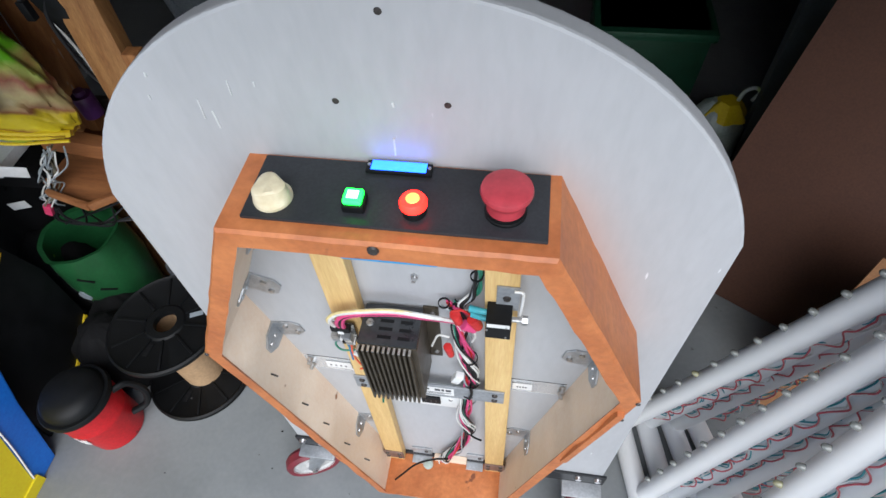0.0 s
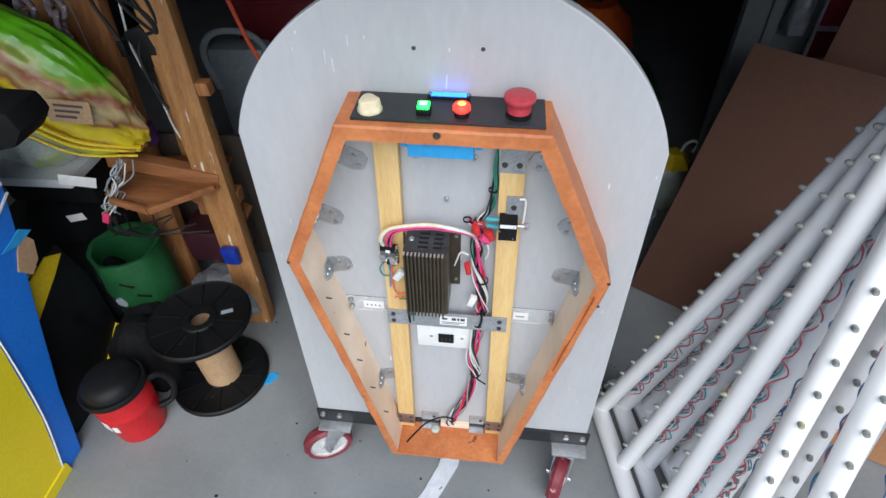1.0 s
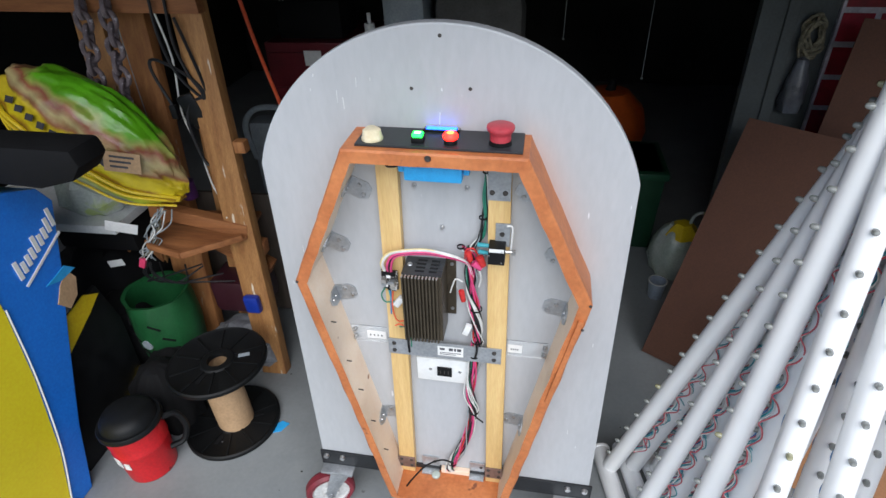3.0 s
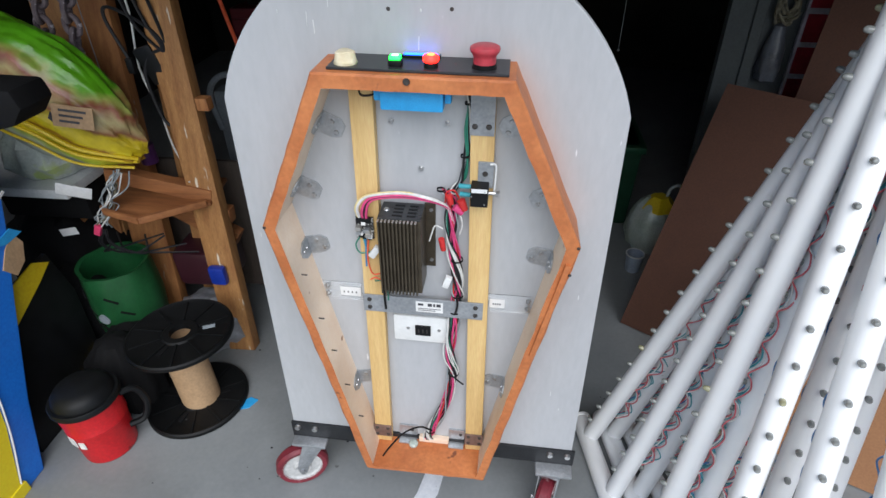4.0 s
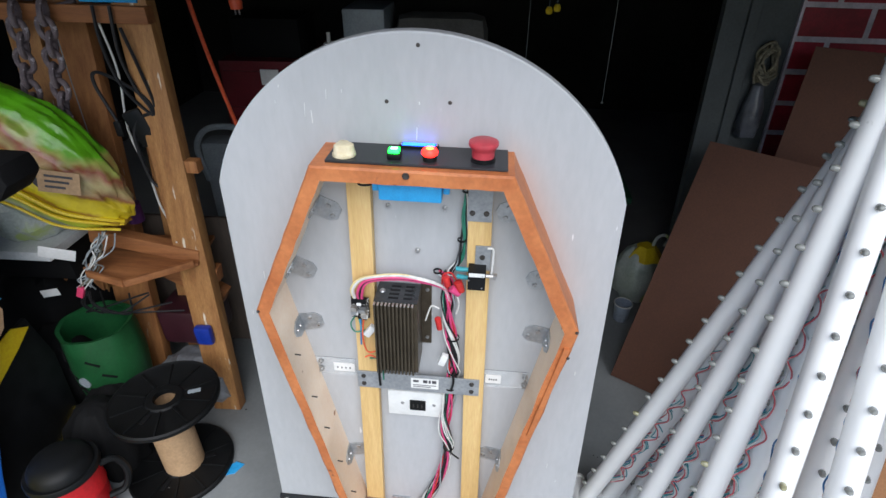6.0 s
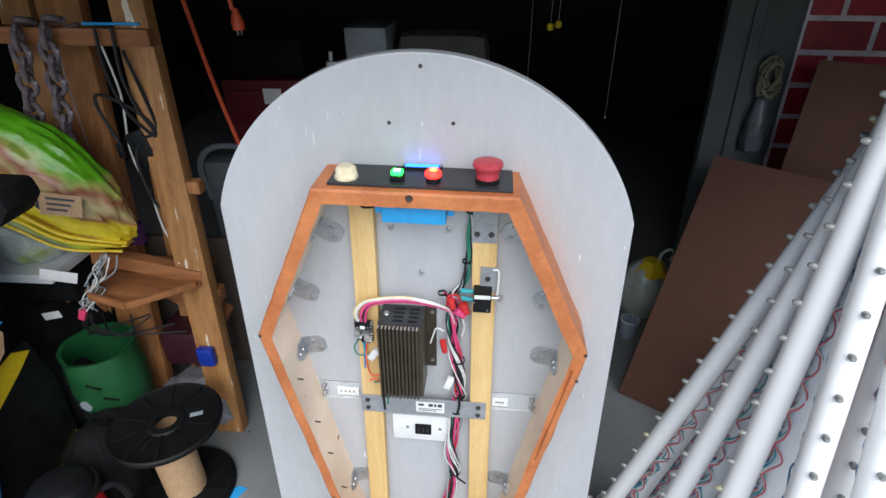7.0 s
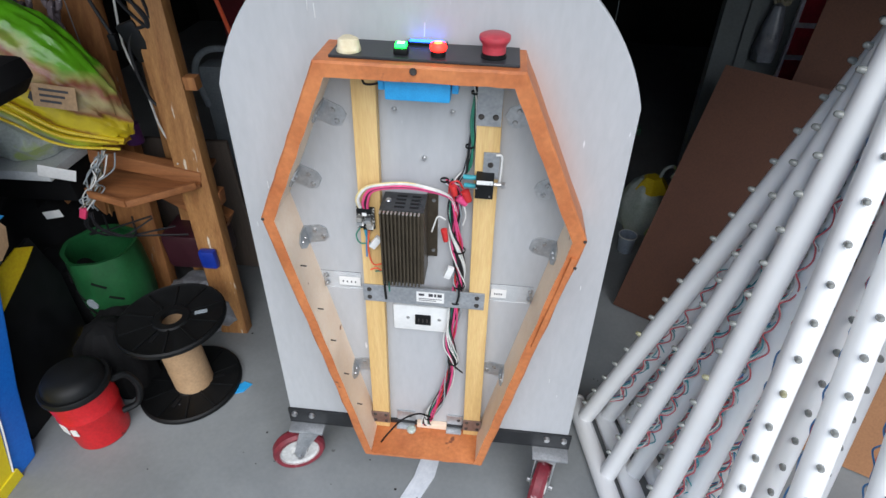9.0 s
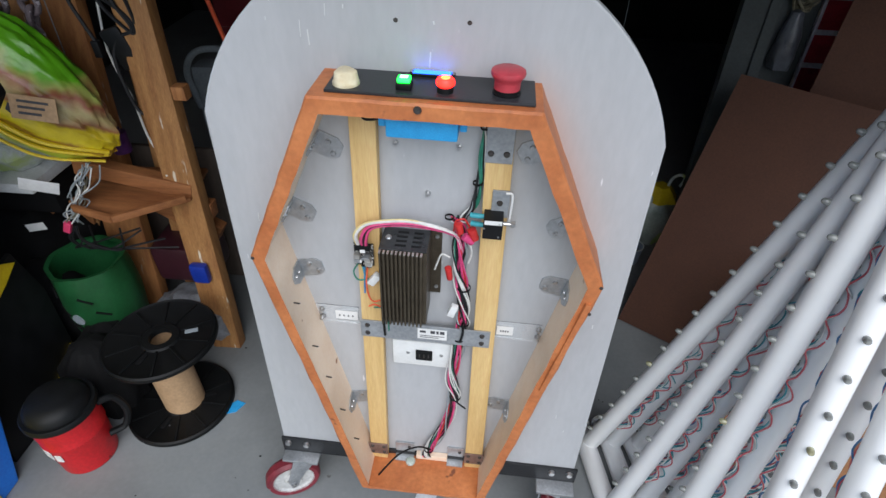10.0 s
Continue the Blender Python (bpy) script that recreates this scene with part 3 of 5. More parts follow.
def corner_bracket(i, j, f, leg=True, size=0.04):
    """A bent plate: one leg on the board, one on the side board between outline corners i and j."""
    a, b = Vector(INX[i]), Vector(INX[j])
    p = a.lerp(b, f)
    d = (b - a).normalized()
    nrm = Vector((d.y, -d.x))
    if nrm.dot(Vector((0, 0.7)) - p) < 0:
        nrm = -nrm
    w, L = 0.017, size
    corners = [p + d * w, p + d * w + nrm * (L - 0.010), p + d * (w - 0.008) + nrm * L, p - d * (w - 0.008) + nrm * L, p - d * w + nrm * (L - 0.010), p - d * w]
    br = part("bracket", prism([(c.x, c.y) for c in corners], -0.0028, -0.0003, 0.0006), M["steel"], coffin, "grey steel corner bracket", smooth=False)
    bm = bmesh.new()
    shape = [(-0.017, 0.0), (0.017, 0.0), (0.016, -0.022), (0.006, -0.036), (-0.006, -0.036), (-0.016, -0.022)]
    lo, hi = [], []
    for u, v in shape:
        for off, lst in ((0.0004, lo), (0.0026, hi)):
            c = p + d * u + nrm * off
            lst.append(bm.verts.new((c.x, v - 0.0005, c.y)))
    bm.faces.new(lo)
    bm.faces.new(hi[::-1])
    for k in range(6):
        bm.faces.new((lo[k], lo[(k + 1) % 6], hi[(k + 1) % 6], hi[k]))
    part("flange", bm, M["steel"], br, smooth=False)
    for s in (-1, 1):
        c = p + nrm * (L * 0.62 + s * 0.006) + d * s * 0.007
        part("screw", screw_head((c.x, -0.0028, c.y), 0.0042, 0.0028), M["screw"], br)
    c = p + nrm * 0.0026
    for v in (-0.013, -0.026):
        part("screw", screw_head((c.x, v, c.y), 0.0035, 0.002, (nrm.x, 0, nrm.y)), M["screw"], br)


for i, j, f in ((0, 5, 0.35), (0, 5, 0.835), (5, 4, 0.14), (5, 4, 0.69), (1, 2, 0.29), (1, 2, 0.80), (2, 3, 0.13), (2, 3, 0.655)):
    corner_bracket(i, j, f)

# studs behind the frame opening
for xa, xb, z0, z1, lab in ((-0.0865, -0.0755, 0.198, 1.030, ""), (0.1165, 0.1025, 0.198, 1.030, "")):
    st = part("stud", bar((xa, -0.0096, z0), (xb, -0.0096, z1), 0.036, 0.018, (0, 1, 0), 0.0015), M["pine"], coffin, "yellow pine stud", smooth=False)
    bx = part("foot_plate", box(xa - 0.02, xa + 0.02, -0.0215, -0.0188, 0.217, 0.253, 0.0006), M["rusty"], st, "bronzed plate with four screws", smooth=False)
    for u in (-0.012, 0.012):
        for v in (0.225, 0.245):
            part("screw", screw_head((xa + u, -0.0215, v), 0.004, 0.002), M["screw_dark"], st)
# plates at the foot
for x0, x1 in ((-0.052, -0.012), (0.060, 0.094)):
    part("angle_plate", join(box(x0, x1, -0.004, -0.0005, 0.1985, 0.240, 0.0006), box(x0, x1, -0.022, -0.004, 0.1982, 0.2012, 0.0006)), M["steel"], coffin, "galvanised angle plate", smooth=False)
    part("screw", screw_head(((x0 + x1) / 2 + 0.009, -0.004, 0.226), 0.004, 0.002), M["screw_dark"], coffin)
part("batten", box(-0.007, 0.060, -0.013, -0.0005, 0.1982, 0.213, 0.002), M["pale"], coffin, "bare wood batten", smooth=False)
part("glue_cap", lathe([(0.010, 0), (0.0105, 0.005), (0.007, 0.009), (0.0, 0.010)], (-0.018, -0.022, 0.1985), 20), M["clear_bag"], coffin, "clear plastic cap")
# steel bracket at the head of the right stud
part("head_plate", join(box(0.085, 0.121, -0.0215, -0.0188, 0.948, 1.015, 0.0006), box(0.085, 0.121, -0.066, -0.0215, 1.0275, 1.0302, 0.0006), bar((0.103, -0.0203, 1.0145), (0.103, -0.0255, 1.0295), 0.036, 0.003, (0, 1, 0), 0.0005)),
     M["steel_dull"], coffin, "grey steel angle plate with two screws", smooth=False)
for x in (0.092, 0.1125):
    part("screw", screw_head((x, -0.0215, 0.962), 0.0045, 0.0025), M["screw_dark"], coffin)

# steel strap across the studs, and its ends on the board
strap = thing("steel_strap", (0.01, -0.02, 0.588), "grey steel strap with white labels across the two studs", "strap")
part("strap_bar", box(-0.101, 0.1195, -0.0222, -0.0190, 0.589, 0.628, 0.001), M["steel_dull"], strap, smooth=False)
for x in (-0.089, 0.106):
    for z in (0.5995, 0.6175):
        part("screw", screw_head((x, -0.0222, z), 0.0045, 0.0025), M["screw_dark"], strap)
site((1, 0, 0, 0.023), (0, 1, 0, 0), (0, 0, 1, -0.042))
lb = part("label", box(-0.026, 0.024, -0.0228, -0.0222, 0.640, 0.664), M["label"], strap, "white printed label", smooth=False)
for k, (u0, u1, v0, v1) in enumerate(((-0.022, -0.012, 0.655, 0.660), (-0.004, 0.004, 0.654, 0.661), (0.006, 0.010, 0.654, 0.661), (0.012, 0.020, 0.654, 0.661), (-0.022, 0.02, 0.6475, 0.649), (-0.022, 0.01, 0.6435, 0.645))):
    part("print", box(u0, u1, -0.0231, -0.0229, v0, v1), M["ink"], lb, smooth=False)
site((1, 0, 0, 0), (0, 1, 0, 0), (0, 0, 1, -0.056))
for x0, x1, l0, l1 in ((-0.185, -0.108, -0.149, -0.110), (0.124, 0.205, 0.130, 0.158)):
    e = part("strap_end", box(x0, x1, -0.0014, -0.0004, 0.652, 0.692), M["clear_plate"], strap, "clear plastic plate", smooth=False)
    e.visible_shadow = False
    t = part("label", box(l0, l1, -0.0034, -0.0028, 0.662, 0.682), M["label"], strap, "white printed label", smooth=False)
    for u in np.linspace(l0 + 0.006, l1 - 0.010, 4):
        part("print", box(u, u + 0.0025, -0.0038, -0.0035, 0.669, 0.673), M["ink"], t, smooth=False)
for x, z in ((-0.172, 0.683), (-0.172, 0.665), (0.2, 0.683), (0.2, 0.665)):
    part("bolt", join(screw_head((x, -0.003, z), 0.005, 0.004), cyl((x, -0.003, z), (x, -0.012, z), 0.0028, seg=8)), M["screw"], strap)

site()

# ---- control panel on top of the frame ----
PZ = 1.0515
panel = thing("control_panel", (0.01, -0.034, PZ), "black control panel with knob, lit buttons, display and red mushroom switch", "control panel")
part("face_plate", prism([(-0.1045, -0.072), (0.1365, -0.072), (0.1365, -0.004), (-0.1045, -0.004)], PZ, PZ + 0.0035, 0.0008, "z"), M["black_panel"], panel, smooth=False)
PT = PZ + 0.0035


def lobed(a, z):
    return 1.0 + 0.13 * math.cos(3 * a + 0.5) if z > 0.0035 else 1.0


part("knob", lathe([(0.016, 0.0), (0.016, 0.0025), (0.0145, 0.004), (0.0136, 0.008), (0.0126, 0.0150), (0.0105, 0.0165), (0.0, 0.017)], (-0.083, -0.051, PT), 36, wob=lobed), M["cream"], panel, "cream three-lobed plastic knob")
site((1, 0, 0, 0.009), (0, 1, 0, -0.020))
g = part("button", box(-0.0325, -0.0145, -0.041, -0.024, PT, PT + 0.008, 0.002), M["black"], panel, "square button lit green")
part("lens", box(-0.031, -0.016, -0.0395, -0.0255, PT + 0.008, PT + 0.0135, 0.002), M["led_green"], g, "glowing green lens")
part("lamp", box(-0.028, -0.019, -0.0365, -0.0285, PT + 0.0133, PT + 0.0141, 0.0004), M["led_green_core"], g, "bright lamp core")
r_ = part("button", lathe([(0.0095, 0.0), (0.0095, 0.006), (0.0085, 0.007), (0.0, 0.007)], (0.024, -0.034, PT), 28), M["black"], panel, "round button lit red")
part("lens", lathe([(0.008, 0.0), (0.0108, 0.003), (0.0108, 0.007), (0.009, 0.0098), (0.0, 0.0105)], (0.024, -0.034, PT + 0.006), 28), M["led_red"], r_, "glowing red lens")
part("lamp", lathe([(0.0055, 0.0), (0.005, 0.0008), (0.0, 0.001)], (0.024, -0.034, PT + 0.0163), 16), M["led_red_core"], r_, "bright lamp core")
site((1, 0, 0, 0.005), (0, 1, 0, -0.011))
e_ = part("emergency_button", lathe([(0.0165, 0.0), (0.0165, 0.002), (0.0155, 0.0025), (0.0155, 0.006), (0.0, 0.006)], (0.098, -0.035, PT), 32), M["black"], panel, "red mushroom stop button on black collar")
part("cap", lathe([(0.015, 0.0), (0.015, 0.008), (0.016, 0.011), (0.0192, 0.015), (0.020, 0.018), (0.0192, 0.021), (0.015, 0.023), (0.0, 0.0238)], (0.098, -0.035, PT + 0.006), 40), M["red_cap"], e_, "dull red mushroom cap")
site((1, 0, 0, 0.0055), (0, 1, 0, -0.001))
d_ = part("display", box(-0.020, 0.035, -0.0165, -0.0035, PT, PT + 0.0035, 0.001), M["black"], panel, "lit blue display in a black bezel")
part("screen", box(-0.0155, 0.0305, -0.0145, -0.0045, PT + 0.0035, PT + 0.0046, 0.0003), M["lcd"], d_, "glowing blue screen")
for x in (-0.0178, 0.0328):
    part("screw", screw_head((x, -0.009, PT + 0.0035), 0.0016, 0.001, (0, 0, 1)), M["screw"], d_)

site()

# ---- devices inside the frame ----
dbox = thing("display_housing", (0.0075, -0.05, 0.996), "bright blue plastic housing hung below the frame's top board", "plastic box")
part("housing", box(-0.0362, 0.0508, -0.066, -0.034, 0.997, 1.0315, 0.003), M["blue_box"], dbox)
site((1, 0, 0, 0.0065), (0, 1, 0, -0.004), (0, 0, 1, -0.0365))
for s, x in ((-1, -0.0435), (1, 0.0455)):
    part("ear", box(min(x, x + s * 0.009), max(x, x + s * 0.009), -0.055, -0.040, 1.044, 1.068, 0.002), M["blue_box"], dbox)
part("lug", join(box(0.045, 0.058, -0.054, -0.034, 1.063, 1.067, 0.001), screw_head((0.052, -0.044, 1.063), 0.003, 0.002, (0, 0, -1))), M["blue_box"], dbox)

site()
psu = thing("power_supply", (-0.02, -0.03, 0.671), "bronze finned power supply with a slotted dark top cover", "power supply")
X0, X1, Z0, Z1, YB, YF = -0.0565, 0.0155, 0.671, 0.814, -0.004, -0.058
body = part("body", box(X0 + 0.003, X1, YF, YB, Z0, Z1, 0.001), M["fin"], psu, "bronze anodised case", smooth=False)
for k in range(11):
    x = X0 + 0.003 + k * (X1 - X0 - 0.012) / 10
    part("fin", box(x, x + 0.0028, YF - 0.008, YF + 0.0005, Z0, Z1 + 0.0003, 0.0006), M["fin"], body, smooth=False)
    part("fin_tip", box(x, x + 0.0028, YF - 0.008, YF - 0.0005, Z1 + 0.0004, Z1 + 0.0018), M["fin_edge"], body, smooth=False)
part("flange", box(X1 - 0.002, X1 + 0.016, -0.004, -0.0005, Z0 + 0.02, Z1 + 0.004, 0.0006), M["fin"], psu, "mounting flange", smooth=False)
for z in (Z0 + 0.034, Z1 - 0.008):
    part("screw", screw_head((X1 + 0.009, -0.004, z), 0.0035, 0.002), M["screw"], psu)
top = part("cover", box(X0 + 0.002, X1 - 0.001, YF + 0.001, YB - 0.001, Z1, Z1 + 0.003, 0.001), M["psu_top"], psu, "dark slotted cover", smooth=False)
for i in range(4):
    for x0, x1 in ((-0.0325, -0.0165), (-0.0085, 0.0055)):
        y = -0.049 + i * 0.0105
        part("slot", box(x0, x1, y, y + 0.004, Z1 + 0.003, Z1 + 0.0036), M["black"], top, smooth=False)
part("screw", screw_head((-0.0445, -0.03, Z1 + 0.003), 0.005, 0.002, (0, 0, 1)), M["screw"], top)

site((1, 0, 0, 0.0155), (0, 1, 0, 0), (0, 0, 1, -0.049))
pcb = thing("circuit_board", (-0.1, -0.025, 0.805), "small populated circuit board on the stud with a lit orange lamp", "circuit board")
part("pcb_plate", box(-0.115, -0.085, -0.026, -0.0235, 0.804, 0.846, 0.0006), M["pcb"], pcb, smooth=False)
rnd = random.Random(9)
for k in range(16):
    x, z, s = -0.112 + 0.024 * rnd.random(), 0.809 + 0.031 * rnd.random(), 0.002 + 0.003 * rnd.random()
    part("component", box(x - s, x + s, -0.027 - 2 * s, -0.026, z - s * 0.8, z + s * 0.8, 0.0004), M[("steel", "black", "label", "fin_edge")[k % 4]], pcb, smooth=False)
part("terminal", box(-0.112, -0.088, -0.034, -0.0262, 0.838, 0.848, 0.001), M["black"], pcb, smooth=False)
part("indicator", box(-0.099, -0.095, -0.0292, -0.0275, 0.808, 0.812), mat("lit_orange", (1, 0.4, 0.05), bump=0, emit=(1.0, 0.35, 0.03), power=6), pcb, "lit orange lamp", smooth=False)
for z in (0.804, 0.846):
    part("standoff", cyl((-0.1, -0.0236, z - (0.003 if z > 0.82 else -0.003)), (-0.1, -0.0186, z - (0.003 if z > 0.82 else -0.003)), 0.003, seg=8), M["screw"], pcb)

site((1, 0, 0, 0.0095), (0, 1, 0, 0), (0, 0, 1, -0.0425))
rel = thing("relay", (0.096, -0.03, 0.885), "black relay box with white top and steel mounting plate", "relay")
part("case", box(0.081, 0.108, -0.046, -0.0190, 0.884, 0.916, 0.001), M["black"], rel, smooth=False)
part("front_label", box(0.0825, 0.1065, -0.0466, -0.0461, 0.909, 0.9155), M["white_plastic"], rel, smooth=False)
part("mount", box(0.090, 0.114, -0.0215, -0.0190, 0.905, 0.949, 0.0006), M["steel_dull"], rel, smooth=False)
part("screw", screw_head((0.101, -0.0215, 0.929), 0.0045, 0.0025), M["screw_dark"], rel)
part("rod", tube([(0.108, -0.024, 0.947), (0.1165, -0.024, 0.946), (0.1175, -0.024, 0.93), (0.1165, -0.024, 0.902)], 0.0017, 6), M["white_plastic"], rel)
part("terminal_screw", join(cyl((0.108, -0.03, 0.901), (0.124, -0.03, 0.901), 0.003, seg=10), cyl((0.119, -0.03, 0.901), (0.125, -0.03, 0.901), 0.0055, seg=6)), M["screw"], rel)
for x, z in ((0.103, 0.889), (0.103, 0.911), (0.0825, 0.902)):
    part("pin", screw_head((x, -0.046, z), 0.0014, 0.001), M["screw"], rel)

site((1, 0, 0, 0.019), (0, 1, 0, 0), (0, 0, 1, -0.0435))
plate = thing("outlet_plate", (-0.011, -0.004, 0.548), "white wall plate with a black power inlet", "wall plate")
part("cover_plate", box(-0.069, 0.047, -0.008, -0.0006, 0.551, 0.6145, 0.003), M["white_plastic"], plate)
so = part("socket", box(-0.027, 0.003, -0.0115, -0.0082, 0.570, 0.5945, 0.001), M["black"], plate, "black power inlet", smooth=False)
for x in (-0.02, -0.012, -0.004):
    part("pin", box(x - 0.001, x + 0.001, -0.0125, -0.0117, 0.578, 0.587), M["screw_dark"], so, smooth=False)
for x in (-0.041, 0.019):
    part("screw", screw_head((x, -0.008, 0.584), 0.0035, 0.0012), M["screw"], plate)

# ---- wiring ----
site((1, 0, -0.018, 0.029), (0, 1, 0, 0), (0, 0, 0.974, -0.0092))
loom = thing("wire_loom", (0.045, -0.02, 0.22), "tangled red, pink, black and white wires tied into a loom", "wires")
rnd = random.Random(31)
HUB = [(0.036, 0.882), (0.046, 0.868), (0.047, 0.83), (0.046, 0.79), (0.05, 0.75), (0.054, 0.71), (0.055, 0.675), (0.054, 0.65), (0.05, 0.60), (0.043, 0.55), (0.04, 0.505), (0.046, 0.455), (0.036, 0.39), (0.024, 0.335), (0.006, 0.285), (-0.006, 0.25), (-0.012, 0.232)]


def strand(nodes, colour, r, spread, y0=-0.014, wob=0.0):
    ph = rnd.random() * 6
    pts = []
    for k, (x, z) in enumerate(nodes):
        pts.append((x + spread * math.cos(ph + k * 1.1) + wob * (rnd.random() - 0.5), y0 + 0.7 * spread * math.sin(ph + k * 1.1), z))
    part("wire", tube(pts, r, 6, 5), M[colour], loom)


for c, r, s in (("w_black", 0.0024, 0.005), ("w_black", 0.0022, 0.006), ("w_pink", 0.0024, 0.006), ("w_pink", 0.0021, 0.005), ("w_red", 0.0017, 0.006), ("w_white", 0.0014, 0.010), ("w_black", 0.0018, 0.008),
                ("w_white", 0.0013, 0.012), ("w_black", 0.0019, 0.007), ("w_white", 0.0012, 0.009), ("w_grey", 0.0014, 0.011), ("w_pink", 0.0014, 0.009), ("w_green", 0.0012, 0.008), ("w_black", 0.0013, 0.011), ("w_white", 0.0011, 0.013)):
    strand(HUB, c, r, s, wob=0.004)
TOPW = [(0.07, 1.07), (0.073, 1.05), (0.074, 1.02), (0.069, 0.985), (0.068, 0.95), (0.066, 0.92), (0.062, 0.9), (0.05, 0.885), (0.046, 0.868)]
for c, r, s in (("w_green", 0.0018, 0.003), ("w_green", 0.0016, 0.004), ("w_black", 0.002, 0.004), ("w_black", 0.0022, 0.003), ("w_grey", 0.0022, 0.003), ("w_black", 0.0018, 0.005), ("w_white", 0.0013, 0.006)):
    strand(TOPW, c, r, s, -0.012)
site((1, 0, 0, 0.0155), (0, 1, 0, 0), (0, 0, 1, -0.049))
for c, dz, dx in (("w_white", 0.005, -0.006), ("w_pink", 0.0, 0.0), ("w_pink", -0.002, 0.005), ("w_black", -0.001, 0.003), ("w_yellow", 0.006, -0.008)):
    part("wire", tube([(-0.1 + dx, -0.03, 0.845), (-0.1 + dx * 1.3, -0.034, 0.862 + dz), (-0.09 + dx * 0.7, -0.036, 0.883 + dz), (-0.068, -0.034, 0.891 + dz), (-0.03, -0.03, 0.893 + dz), (0.005, -0.028, 0.888 + dz * 0.6), (0.025, -0.025, 0.881 + dz * 0.3), (0.04, -0.02, 0.868), (0.047, -0.016, 0.84)], 0.0028 if c != "w_yellow" else 0.002, 7, 6), M[c], loom)
for c, p in (("w_green", [(-0.11, -0.026, 0.806), (-0.118, -0.027, 0.79), (-0.112, -0.027, 0.774), (-0.095, -0.026, 0.776)]), ("w_orange", [(-0.095, -0.026, 0.806), (-0.099, -0.027, 0.77), (-0.097, -0.026, 0.74), (-0.09, -0.026, 0.728), (-0.075, -0.026, 0.733)]),
             ("w_teal", [(-0.104, -0.026, 0.806), (-0.1, -0.026, 0.78), (-0.094, -0.026, 0.772), (-0.088, -0.024, 0.78)]), ("w_orange", [(-0.098, -0.026, 0.716), (-0.088, -0.027, 0.722), (-0.078, -0.026, 0.716), (-0.07, -0.024, 0.71)]),
             ("w_green", [(-0.09, -0.024, 0.712), (-0.078, -0.027, 0.716), (-0.068, -0.027, 0.708), (-0.058, -0.066, 0.706)]), ("w_blue", [(-0.1, -0.026, 0.806), (-0.102, -0.026, 0.77), (-0.103, -0.026, 0.745)]),
             ("w_white", [(0.03, -0.02, 0.83), (0.018, -0.022, 0.836), (0.012, -0.022, 0.82), (0.008, -0.022, 0.805)]), ("w_white", [(0.046, -0.02, 0.87), (0.058, -0.022, 0.86), (0.062, -0.02, 0.84), (0.058, -0.018, 0.82)]),
             ("w_red", [(0.034, -0.02, 0.88), (0.036, -0.024, 0.9), (0.048, -0.024, 0.905), (0.056, -0.02, 0.89)]), ("w_black", [(-0.099, -0.022, 1.071), (-0.095, -0.028, 1.062), (-0.082, -0.03, 1.062), (-0.06, -0.03, 1.068)])):
    part("wire", tube(p, 0.0014, 6, 6), M[c], loom)
site()
part("wire", tube([(-0.072, -0.026, 1.029), (-0.069, -0.045, 1.012), (-0.055, -0.052, 1.012), (-0.037, -0.052, 1.018)], 0.0016, 6, 6), M["w_black"], loom)
site((1, 0, 0, 0.0095), (0, 1, 0, 0), (0, 0, 1, -0.044))
# crimp sleeves, tags and ties on the loom
for a, b, r, c in (((0.064, -0.024, 0.895), (0.083, -0.03, 0.897), 0.004, "w_teal"), ((0.062, -0.026, 0.91), (0.083, -0.03, 0.912), 0.004, "w_teal"), ((0.065, -0.024, 0.884), (0.072, -0.024, 0.866), 0.007, "w_red"),
                   ((0.046, -0.026, 0.893), (0.05, -0.026, 0.876), 0.006, "w_red"), ((0.034, -0.024, 0.808), (0.038, -0.024, 0.785), 0.0055, "w_red"), ((0.055, -0.026, 0.872), (0.068, -0.024, 0.86), 0.0065, "w_pink")):
    part("sleeve", cyl(a, b, r, r * 0.85, 12, 0.001), M[c], loom)
site((1, 0, -0.018, 0.029), (0, 1, 0, 0), (0, 0, 0.974, -0.0092))
part("connector", box(-0.006, 0.006, -0.005, 0.005, -0.012, 0.012, 0.002, pose(0.038, -0.026, 0.703, 0, 20, 0)), M["white_plastic"], loom, "white plastic connector")
site((1, 0, 0, 0.0155), (0, 1, 0, 0), (0, 0, 1, -0.049))
part("connector", box(-0.006, 0.006, -0.005, 0.005, -0.012, 0.012, 0.002, pose(-0.086, -0.027, 0.778, 0, 35, 0)), M["white_plastic"], loom, "white plastic connector")
site((1, 0, -0.018, 0.029), (0, 1, 0, 0), (0, 0, 0.974, -0.0092))
for x, z in ((0.0285, 0.883), (0.054, 0.745), (0.055, 0.664), (0.047, 0.455), (0.072, 1.03), (0.066, 0.945), (-0.004, 0.262), (0.05, 0.625)):
    q = 0.0058 if z > 0.88 else 0.0098
    part("cable_tie", lathe([(q, -0.0015), (q + 0.001, -0.0015), (q + 0.001, 0.0015), (q, 0.0015), (q, -0.0015)], (x, -0.014, z), 16), M["black"], loom)
part("tie_tail", tube([(0.04, -0.02, 0.46), (0.055, -0.026, 0.45), (0.068, -0.026, 0.437)], 0.0018, 5), M["black"], loom)
part("tie_tail", tube([(0.0, -0.02, 0.268), (-0.025, -0.03, 0.29), (-0.06, -0.04, 0.275), (-0.09, -0.055, 0.24), (-0.105, -0.06, 0.214)], 0.002, 5), M["black"], loom)
part("tie_tail", tube([(-0.077, -0.0235, 0.672), (-0.077, -0.0245, 0.65), (-0.0765, -0.0245, 0.625)], 0.0022, 5), M["black"], loom)
part("tie_tail", tube([(0.055, -0.026, 0.672), (0.056, -0.027, 0.65), (0.052, -0.026, 0.627)], 0.0022, 5), M["black"], loom)

